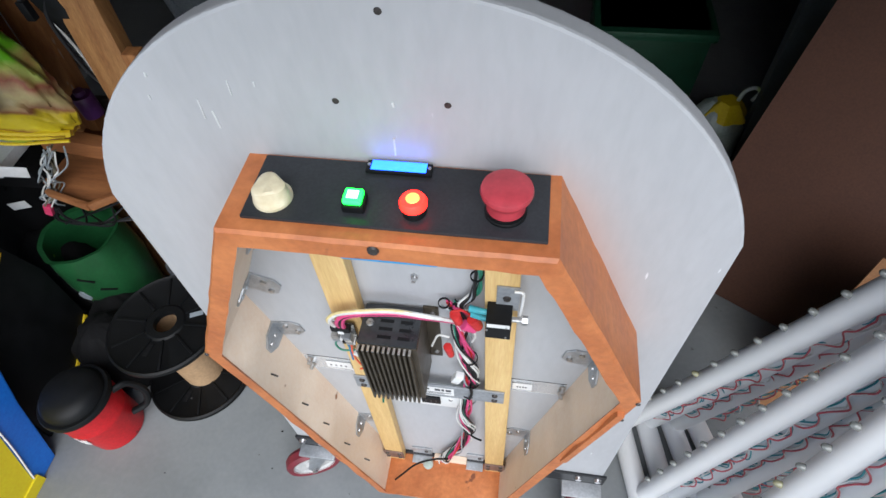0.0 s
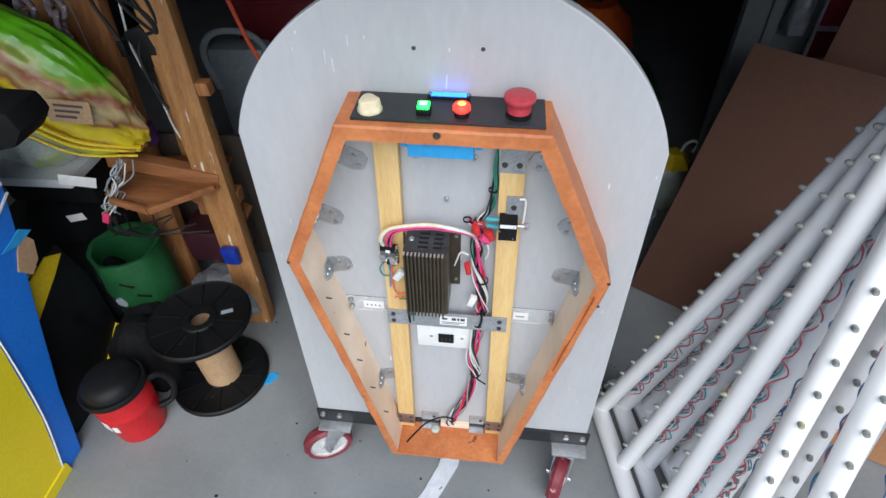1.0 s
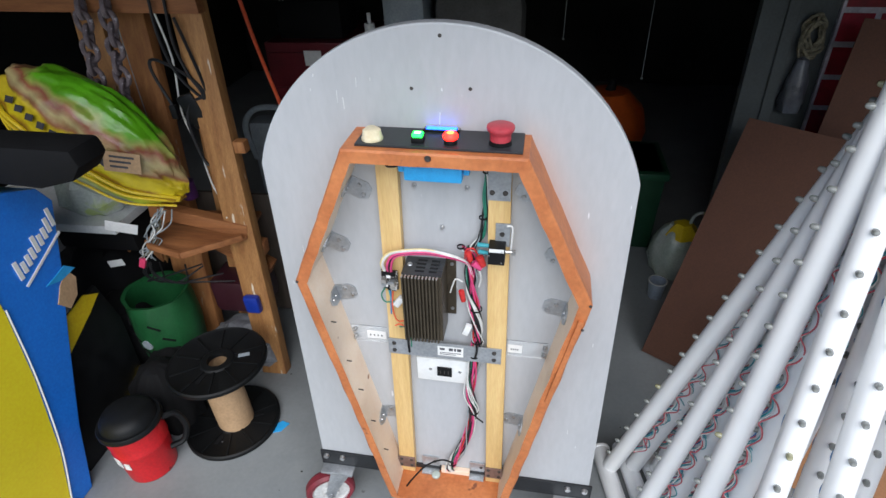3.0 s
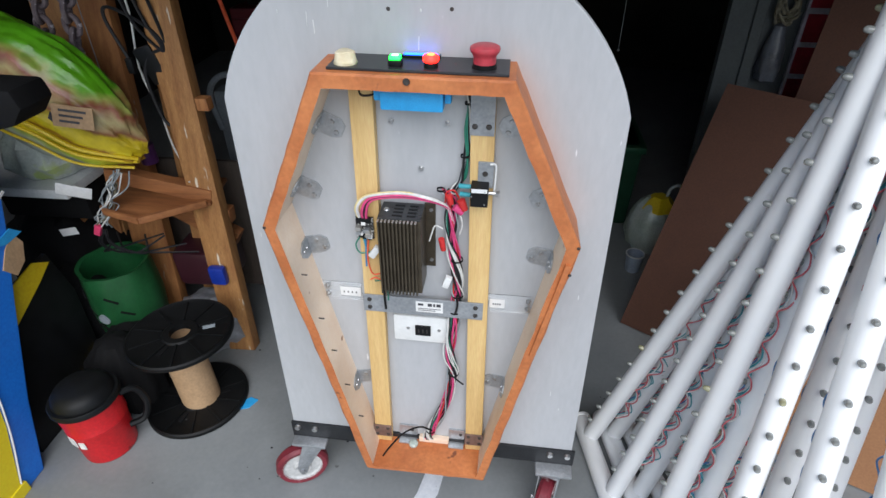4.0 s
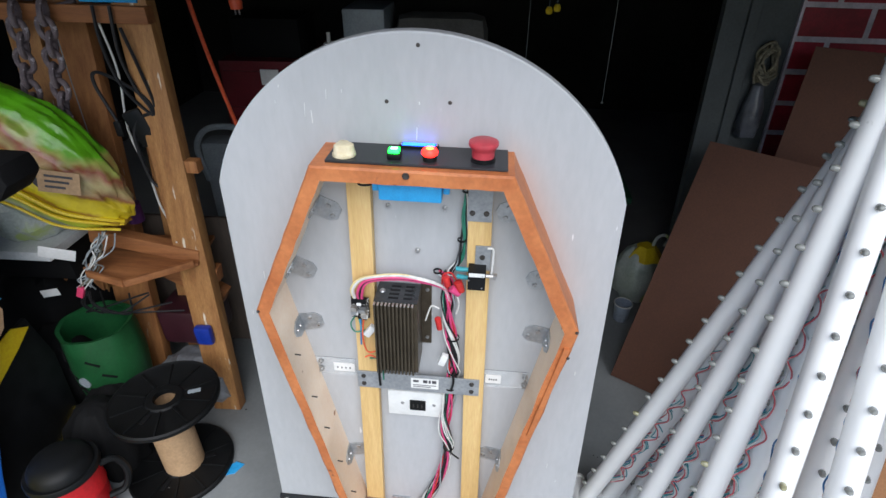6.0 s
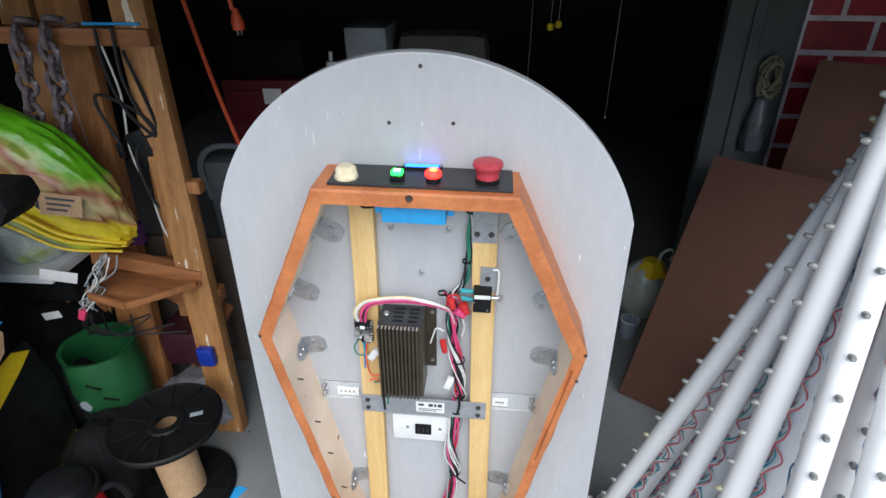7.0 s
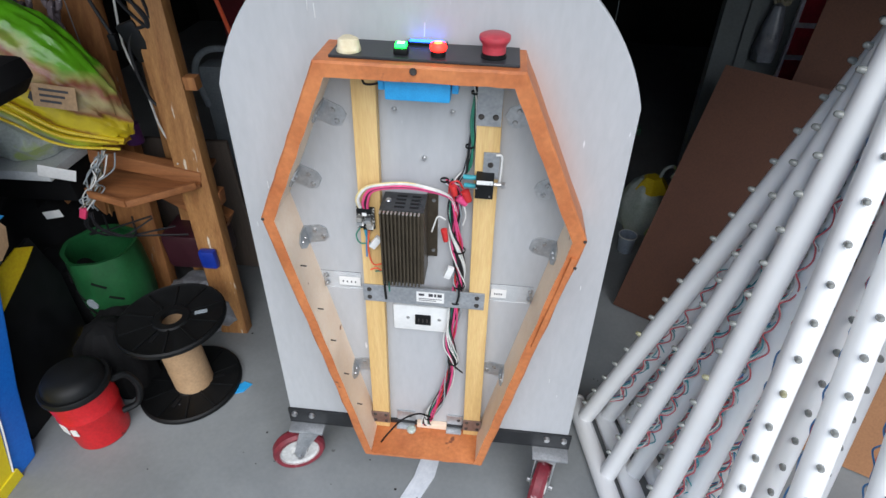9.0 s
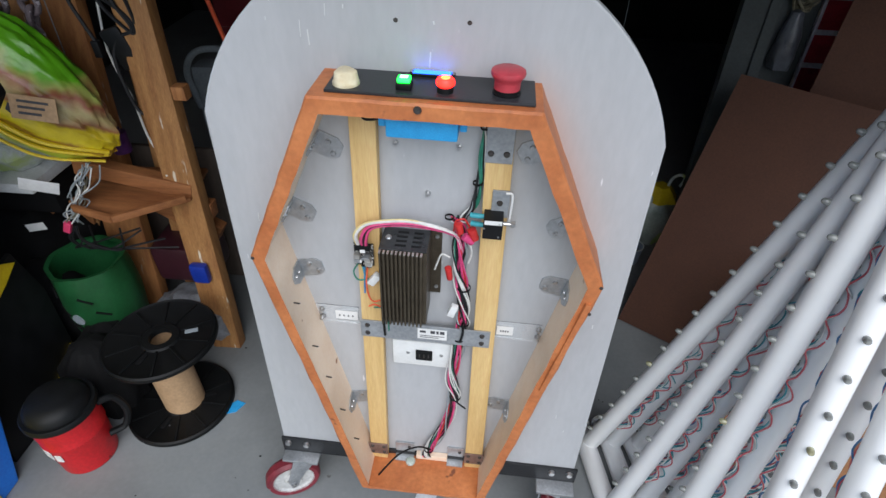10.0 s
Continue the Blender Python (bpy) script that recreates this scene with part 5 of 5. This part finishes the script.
part("junction", box(-0.028, 0.028, -0.012, 0.012, -0.05, 0.05, 0.01, pose(-0.802, 0.54, 0.924, 0, -20, 0)), M["black"], cordb, "black cord adapter")
solo("white_lead", tube([(-0.83, 0.72, 1.3), (-0.835, 0.69, 1.1), (-0.835, 0.66, 0.9), (-0.825, 0.63, 0.75), (-0.84, 0.60, 0.66), (-0.80, 0.585, 0.60)], 0.004, 6), M["w_white"], "thin white cord hanging along the post", "cord")
oc = thing("extension_lead", (-0.72, 0.9, 0.7), "bright orange extension cord hanging in a slack line", "cord")
part("cable", tube([(-0.86, 0.9, 2.69), (-0.84, 0.9, 1.8), (-0.83, 0.9, 1.45), (-0.80, 0.9, 1.25), (-0.775, 0.9, 1.05), (-0.745, 0.9, 0.87), (-0.715, 0.9, 0.74), (-0.67, 0.9, 0.66)], 0.0065, 7), M["w_orange"], oc)
oc2 = thing("dangling_power_lead", (-0.65, 0.9, 1.14), "orange power plug dangling on its cord", "plug")
part("cable", tube([(-0.685, 0.9, 2.69), (-0.675, 0.9, 1.6), (-0.665, 0.9, 1.4), (-0.66, 0.9, 1.22)], 0.0065, 7), M["w_orange"], oc2)
part("plug_body", lathe([(0.007, 0.06), (0.012, 0.045), (0.019, 0.02), (0.017, 0.0), (0.0, 0.0)], (-0.652, 0.9, 1.165), 14), M["w_orange"], oc2)
for dx in (-0.006, 0.006):
    part("prong", box(-0.652 + dx - 0.001, -0.652 + dx + 0.001, 0.897, 0.903, 1.148, 1.166), M["screw"], oc2)

# clump of thin light strings below the bag
clump = thing("light_string", (-0.97, 0.40, 0.5), "tangle of thin clear light strings with a pink clip", "light string")
rnd = random.Random(77)
for k in range(12):
    x0, z0 = -0.925 + 0.03 * rnd.random(), 0.66 + 0.02 * rnd.random()
    pts = [(x0, 0.40 + 0.03 * rnd.random(), z0)]
    for s in range(1, 7):
        f = s / 6
        pts.append((x0 - 0.10 * f + 0.03 * (rnd.random() - 0.5), 0.395 + 0.03 * rnd.random() - 0.02 * f, z0 - 0.16 * f + 0.02 * (rnd.random() - 0.5)))
    part("wire", tube(pts, 0.0019, 5, 5), M[("w_white", "w_grey", "rope", "w_grey")[k % 4]], clump)
part("clip", box(-0.009, 0.009, -0.006, 0.006, -0.018, 0.018, 0.003, pose(-1.022, 0.385, 0.49, 0, 25, 0)), M["hotpink"], clump, "pink plastic clip")
for k in range(7):
    pts = [(-1.02 + 0.02 * rnd.random(), 0.39, 0.49), (-1.03 + 0.05 * (rnd.random() - 0.5), 0.40, 0.43), (-1.0 + 0.14 * (rnd.random() - 0.5), 0.43, 0.38), (-0.95 + 0.3 * (rnd.random() - 0.5), 0.50, 0.33 + 0.08 * rnd.random())]
    part("lead", tube(pts, 0.003, 5, 5), M["w_black"], clump)

# printed bag on the shelf
bg = thing("grocery_bag", (-1.06, 0.50, 0.606), "bulging plastic bag printed green and yellow, tied with yellow straps", "bag")
tilt = Matrix.Translation((-1.06, 0.455, 0.862)) @ Matrix.Rotation(radians(37), 4, "Y")
bm = bmesh.new()
bmesh.ops.create_uvsphere(bm, u_segments=96, v_segments=56, radius=1.0)
for v in bm.verts:
    p = v.co.copy()
    taper = 1.0 - 0.35 * max(0, p.x) ** 2
    f = 1 + 0.05 * noise.noise(Vector((p.x * 2.0, p.y * 6, p.z * 6))) + 0.025 * math.sin(14 * p.z + 5 * p.x + 3 * noise.noise(p * 3)) + 0.012 * noise.noise(p * 14)
    v.co = Vector((p.x * 0.265 * f, p.y * 0.095 * f * taper, p.z * 0.165 * f * taper))
bgm = new("bag_body", finish(bm, "bag_body", M["bag"]))
bgm.parent = bg
bgm.matrix_local = Matrix.Translation(-ORIGIN[bg.name]) @ SITE[0] @ tilt
tagged(bgm, "crumpled printed plastic film")
for zoff, w, c in ((-0.03, 0.006, "yellow"), (-0.055, 0.005, "yellow"), (-0.10, 0.004, "yellow")):
    pts = []
    for u in np.linspace(-0.95, 0.97, 16):
        k = math.sqrt(max(0.0, 1 - u * u))
        tp = 1.0 - 0.35 * max(0, u) ** 2
        zz0 = zoff * (0.4 + 0.6 * k)
        yy = -0.098 * tp * math.sqrt(max(0.02, 1 - u * u - (zz0 / 0.165) ** 2)) - 0.004
        pts.append(tilt @ Vector((u * 0.265, yy, zz0 + 0.006 * math.sin(9 * u))))
    part("strap", tube(pts, w, 6, 3), M[c], bg, "twisted yellow plastic strap")
# illegible print on the yellow band
for k in range(9):
    u = -0.72 + k * 0.125
    zz0 = 0.035
    yy = -0.098 * (1.0 - 0.35 * max(0, u) ** 2) * math.sqrt(max(0.02, 1 - u * u - (zz0 / 0.165) ** 2)) - 0.009
    mm = tilt @ Matrix.Translation((u * 0.265, yy, zz0)) @ Matrix.Rotation(radians(-14 * u * 3), 4, "Z")
    part("print", box(-0.009, 0.007, -0.0006, 0.0006, -0.011, 0.011, 0, mm), M["ink"], bg)
lbp = part("paper_label", box(-0.045, 0.045, -0.001, 0.001, -0.028, 0.028, 0.0, pose(-0.93, 0.362, 0.845, -6, 12, 12)), M["kraft"], bg, "tan paper label with illegible print")
for k in range(3):
    part("print", box(-0.03, 0.03 - 0.008 * k, -0.0016, -0.0011, 0.012 - 0.014 * k, 0.018 - 0.014 * k, 0, pose(-0.93, 0.362, 0.845, -6, 12, 12)), M["ink"], lbp)
wb = lathe([(0.0, 0.0), (0.08, 0.004), (0.11, 0.05), (0.10, 0.11), (0.06, 0.16), (0.0, 0.17)], (-1.19, 0.525, 0.606), 48, wob=lambda a, z: 1 + 0.07 * math.sin(6 * a + 30 * z) + 0.04 * math.sin(11 * a))
solo("produce_bag", wb, M["clear_bag"], "milky crumpled plastic bag below the printed bag", "bag")

# ---- blue and yellow display cabinet ----
cab = thing("display_cabinet", (-1.25, 0.0, 0.0), "blue and yellow printed display cabinet with a black padded top", "cabinet")
part("side_panel", prism([(-0.6, 0.0), (-0.045, 0.0), (0.02, 0.20), (0.12, 0.44), (0.20, 0.62), (0.262, 0.78), (0.235, 0.83), (0.16, 0.86), (-0.02, 0.875), (-0.6, 0.88)], -1.46, -1.08, 0.004, "x"), M["blue_card"], cab, "glossy blue side panel", smooth=False)
part("yellow_field", prism([(-0.6, 0.03), (-0.115, 0.03), (-0.06, 0.20), (-0.015, 0.42), (0.012, 0.62), (0.015, 0.70), (-0.10, 0.74), (-0.6, 0.76)], -1.0805, -1.0765, 0.0, "x"), M["yellow_card"], cab, "yellow printed field", smooth=False)
part("plinth", box(-1.47, -1.072, -0.6, -0.10, 0.0, 0.034, 0.002), M["yellow_card"], cab, smooth=False)
part("white_line", tube([(-1.0765, -0.11, 0.035), (-1.0765, -0.055, 0.20), (-1.0765, -0.01, 0.42), (-1.0765, 0.016, 0.62)], 0.0025, 5), M["label"], cab, "thin white line")
# illegible white logotype bars and web line
for k in range(9):
    y = 0.085 + k * 0.0175
    z = 0.655 + k * 0.0085
    h = (0.05, 0.03, 0.03, 0.03, 0.045, 0.03, 0.03, 0.04, 0.05)[k]
    part("logo_bar", box(-1.0795, -1.0765, y, y + 0.011, z, z + h), M["label"], cab, smooth=False)
part("logo_line", bar((-1.078, 0.09, 0.632), (-1.078, 0.235, 0.70), 0.006, 0.003, (1, 0, 0), 0), M["label"], cab, smooth=False)
part("swirl", prism([(0.135, 0.535), (0.16, 0.50), (0.195, 0.52), (0.215, 0.565), (0.20, 0.60), (0.165, 0.575)], -1.0795, -1.0765, 0, "x"), M["kraft"], cab, "torn brown patch", smooth=False)
part("swirl", prism([(0.13, 0.60), (0.175, 0.585), (0.225, 0.59), (0.20, 0.615), (0.16, 0.605)], -1.0785, -1.0755, 0, "x"), M["blue_box"], cab, smooth=False)
part("top_pad", join(prism([(-1.42, 0.945), (-1.0, 0.938), (-0.876, 0.928), (-0.794, 0.949), (-0.763, 0.984), (-0.772, 1.022), (-0.948, 1.026), (-1.42, 1.03)], 0.07, 0.16, 0.012, "y"), box(-1.42, -1.10, 0.03, 0.17, 0.85, 0.95, 0.01)), M["black_cloth"], cab, "black padded cover")
bp_ = thing("black_panel_board", (-1.14, 0.1, 0.0), "black board with a broad yellow stripe leaning beside the cabinet", "board")
part("panel_sheet", prism([(0.0, -0.0), (0.08, 0.0), (0.30, 0.02), (0.32, 0.32), (0.29, 0.47), (0.22, 0.46), (0.06, 0.44), (0.02, 0.25)], -1.13, -1.118, 0.001, "x"), M["black"], bp_, smooth=False)
part("stripe", prism([(0.078, 0.44), (0.06, 0.33), (0.235, 0.415), (0.285, 0.445), (0.24, 0.475)], -1.1178, -1.1145, 0, "x"), M["yellow"], bp_, "yellow vinyl stripe", smooth=False)
part("edge", tube([(-1.115, 0.08, 0.004), (-1.115, 0.20, 0.06), (-1.115, 0.30, 0.12)], 0.005, 5), M["yellow"], bp_, "yellow edge trim")
solo("floor_strip", box(-0.13, 0.03, -0.012, 0.012, 0.0, 0.006, 0.001, pose(-1.13, -0.13, 0.0, 0, 0, 20)), M["black"], "short black plastic strip lying on the floor", "strip")

# ---- pails and spool ----
pail = thing("red_pail", (-0.948, 0.045, 0.0), "small red plastic pail with a black lid and white print", "pail")
PC = (-0.948, 0.045, 0.0)
part("pail_body", lathe([(0.0, 0.0), (0.061, 0.0), (0.065, 0.004), (0.071, 0.115), (0.0735, 0.118), (0.0735, 0.122), (0.072, 0.125), (0.077, 0.195), (0.0, 0.195)], PC, 48), M["red_pail"], pail, "scuffed red plastic")
part("lid", lathe([(0.079, 0.190), (0.0825, 0.194), (0.0825, 0.205), (0.080, 0.210), (0.072, 0.209), (0.069, 0.224), (0.060, 0.236), (0.040, 0.243), (0.0, 0.245)], PC, 48), M["black"], pail, "black domed lid")
part("handle", tube([(-0.878, 0.075, 0.185), (-0.855, 0.10, 0.175), (-0.842, 0.105, 0.12), (-0.855, 0.09, 0.07), (-0.884, 0.065, 0.065)], 0.009, 8), M["black"], pail, "black side handle")
for a, z, w, h in ((-112, 0.095, 0.026, 0.030), (-90, 0.088, 0.016, 0.024), (-134, 0.112, 0.009, 0.036)):
    part("print", box(-w / 2, w / 2, -0.001, 0.001, -h / 2, h / 2, 0.0, Matrix.Translation((PC[0] + 0.072 * math.cos(radians(a)), PC[1] + 0.072 * math.sin(radians(a)), z)) @ Matrix.Rotation(radians(a + 90), 4, "Z")), M["label"], pail, "white printed mark")
spool = thing("cable_spool", (-0.775, 0.215, 0.0), "empty black plastic cable spool with a cardboard core", "spool")
for zc, cx, cy in ((0.0, -0.777, 0.21), (0.256, -0.765, 0.225)):
    fl = part("flange", lathe([(0.028, 0.0), (0.135, 0.0), (0.140, 0.004), (0.140, 0.014), (0.135, 0.018), (0.128, 0.013), (0.05, 0.012), (0.045, 0.016), (0.028, 0.016), (0.028, 0.0)], (cx, cy, zc), 56), M["spool"], spool, "black flange with moulded ribs")
    for k in range(10):
        a = 2 * math.pi * k / 10
        part("rib", bar((cx + 0.05 * math.cos(a), cy + 0.05 * math.sin(a), zc + 0.0135), (cx + 0.128 * math.cos(a), cy + 0.128 * math.sin(a), zc + 0.0135), 0.006, 0.005, (0, 0, 1), 0.001), M["spool"], fl)
    for k in range(3):
        a = 2 * math.pi * k / 3 + 0.4
        part("slot", box(-0.016, 0.016, -0.006, 0.006, zc + 0.0125, zc + 0.0145, 0.0, Matrix.Translation((cx + 0.075 * math.cos(a), cy + 0.075 * math.sin(a), 0)) @ Matrix.Rotation(a, 4, "Z")), M["grey_bin" if k == 0 and zc > 0.1 else "black_cloth"], fl)
part("core", lathe([(0.050, 0.012), (0.053, 0.013), (0.053, 0.256), (0.050, 0.257), (0.050, 0.012)], (-0.772, 0.217, 0.0), 40), M["kraft"], spool, "tan cardboard core")
site((0.9566, -0.0051, -0.0439, 0.0616), (0.0333, 0.978, 0.0069, -0.0226), (0, 0, 0.9293, 0))
gp = thing("green_pail", (-1.05, 0.445, 0.0), "dented dark green plastic pail, open at the top", "pail")
part("pail_body", lathe([(0.0, 0.0), (0.075, 0.0), (0.081, 0.01), (0.094, 0.12), (0.103, 0.22), (0.099, 0.31), (0.094, 0.352), (0.099, 0.357), (0.088, 0.354), (0.092, 0.22), (0.07, 0.02), (0.0, 0.015)], (-1.05, 0.445, 0.0), 48,
                        wob=lambda a, z: 1 + 0.02 * math.sin(5 * a + 12 * z) + 0.015 * math.sin(9 * a - 20 * z)), M["green_pail"], gp, "scuffed green plastic")
# black bars that paint the shade of dents on the pail
for k in range(8):
    a, z = -2.4 + k * 0.28, 0.28 - 0.055 * (k % 4)
    part("crease_shade", box(-0.02, 0.02, -0.002, 0.002, -0.003, 0.003, 0.001, Matrix.Translation((-1.05 + 0.1015 * math.cos(a), 0.445 + 0.1015 * math.sin(a), z)) @ Matrix.Rotation(a + math.pi / 2, 4, "Z") @ Matrix.Rotation(radians(35), 4, "Y")), M["black_cloth"], gp, "dark bar painted in as the shade of a dent")
part("sticker", cyl((-1.062, 0.347, 0.21), (-1.063, 0.340, 0.21), 0.018, seg=20), M["grey_bin"], gp, "round pale sticker")
site((0.9566, -0.0051, -0.0439, 0.0616), (0.0333, 0.978, 0.0069, 0.0074), (0, 0, 0.9293, 0))
for cx, cy, r, h in ((-0.98, 0.22, 0.10, 0.24), (-1.02, 0.33, 0.09, 0.20)):
    solo("black_bag", lathe([(0.0, 0.0), (r * 0.9, 0.005), (r, h * 0.35), (r * 0.8, h * 0.7), (r * 0.4, h * 0.93), (0.0, h)], (cx, cy, 0.0), 40, wob=lambda a, z: 1 + 0.07 * math.sin(6 * a + 30 * z) + 0.05 * math.sin(11 * a - 10 * z)), M["black_cloth"], "crumpled black plastic bag behind the pails", "bag", "black bags")
solo("blue_scrap", prism([(-0.648, 0.185), (-0.618, 0.195), (-0.602, 0.225), (-0.628, 0.232), (-0.655, 0.205)], 0.0, 0.003, axis="z"), M["blue_box"], "torn scrap of blue paper by the spool", "paper scrap")
solo("black_device", box(-1.36, -1.09, 0.46, 0.60, 0.47, 0.572, 0.012), M["black_cloth"], "black device hung below the white shelf", "device")
rnd = random.Random(8)
crumbs = bmesh.new()
for k in range(60):
    x, y, s = rnd.uniform(-0.8, 0.5), rnd.uniform(-0.35, 0.45), 0.0008 + 0.0022 * rnd.random() ** 2
    crumbs = join(crumbs, box(x - s, x + s * 1.4, y - s, y + s * 0.7, 0.0, s * 0.8))
solo("floor_debris", crumbs, M["black_cloth"], "small dark crumbs of dirt on the concrete", "debris", kind="stuff")

site((0.9591, 0.0038, -0.0156, 0.0338), (0.0675, 0.9619, 0.0005, 0.0298), (0, 0, 0.9321, 0))

# ---- far end of the garage, barely lit ----
tc = thing("tool_cabinet", (-0.75, 1.6, 0.0), "dark red metal tool cabinet with a pale sticker", "cabinet")
part("carcass", box(-1.05, -0.55, 1.52, 1.95, 0.0, 0.86, 0.006), M["red_cabinet"], tc, smooth=False)
for k in range(5):
    part("drawer", box(-1.035, -0.565, 1.508, 1.5195, 0.06 + 0.155 * k, 0.2 + 0.155 * k, 0.003), M["red_cabinet"], tc, smooth=False)
part("sticker", box(-0.875, -0.80, 1.504, 1.5075, 0.765, 0.83), M["label"], tc, "pale square sticker", smooth=False)
gb = thing("storage_bin", (-0.5, 1.66, 0.0), "tall stack of grey plastic bins", "bin")
for k in range(3):
    part("bin", box(-0.53, -0.36, 1.55, 1.80, 0.36 * k, 0.36 * k + 0.35, 0.012), M["grey_bin"], gb)
chair = thing("armchair", (-0.145, 1.70, 0.0), "taupe upholstered armchair back standing in the shade", "armchair")
part("backrest", box(-0.34, 0.05, 1.62, 1.78, 0.44, 1.04, 0.07), M["taupe"], chair)
part("seat_base", box(-0.35, 0.06, 1.63, 2.2, 0.10, 0.45, 0.04), M["taupe"], chair)
for x in (-0.32, 0.03):
    for y in (1.66, 2.16):
        part("leg", cyl((x, y, 0.0), (x, y, 0.12), 0.02, seg=12, bevel=0.003), M["black"], chair)
solo("glue_bottle", join(cyl((-0.60, 1.58, 0.86), (-0.60, 1.58, 0.93), 0.022, seg=16, bevel=0.003), cyl((-0.60, 1.58, 0.93), (-0.60, 1.58, 0.97), 0.008, seg=10)), M["white_plastic"], "white bottle standing on the tool cabinet", "bottle")
solo("storage_box", box(-1.0, -0.72, 1.58, 1.8, 0.86, 1.02, 0.01), M["black_cloth"], "dark box on the tool cabinet", "box")
solo("grey_case", join(tube([(-1.02, 1.2, 0.46), (-1.04, 1.2, 0.60), (-0.98, 1.2, 0.68), (-0.86, 1.2, 0.68), (-0.80, 1.2, 0.60), (-0.82, 1.2, 0.46)], 0.012, 8), box(-1.03, -0.82, 1.2, 1.3, 0.0, 0.62, 0.02)), M["grey_bin"], "grey case with a looped handle", "case")
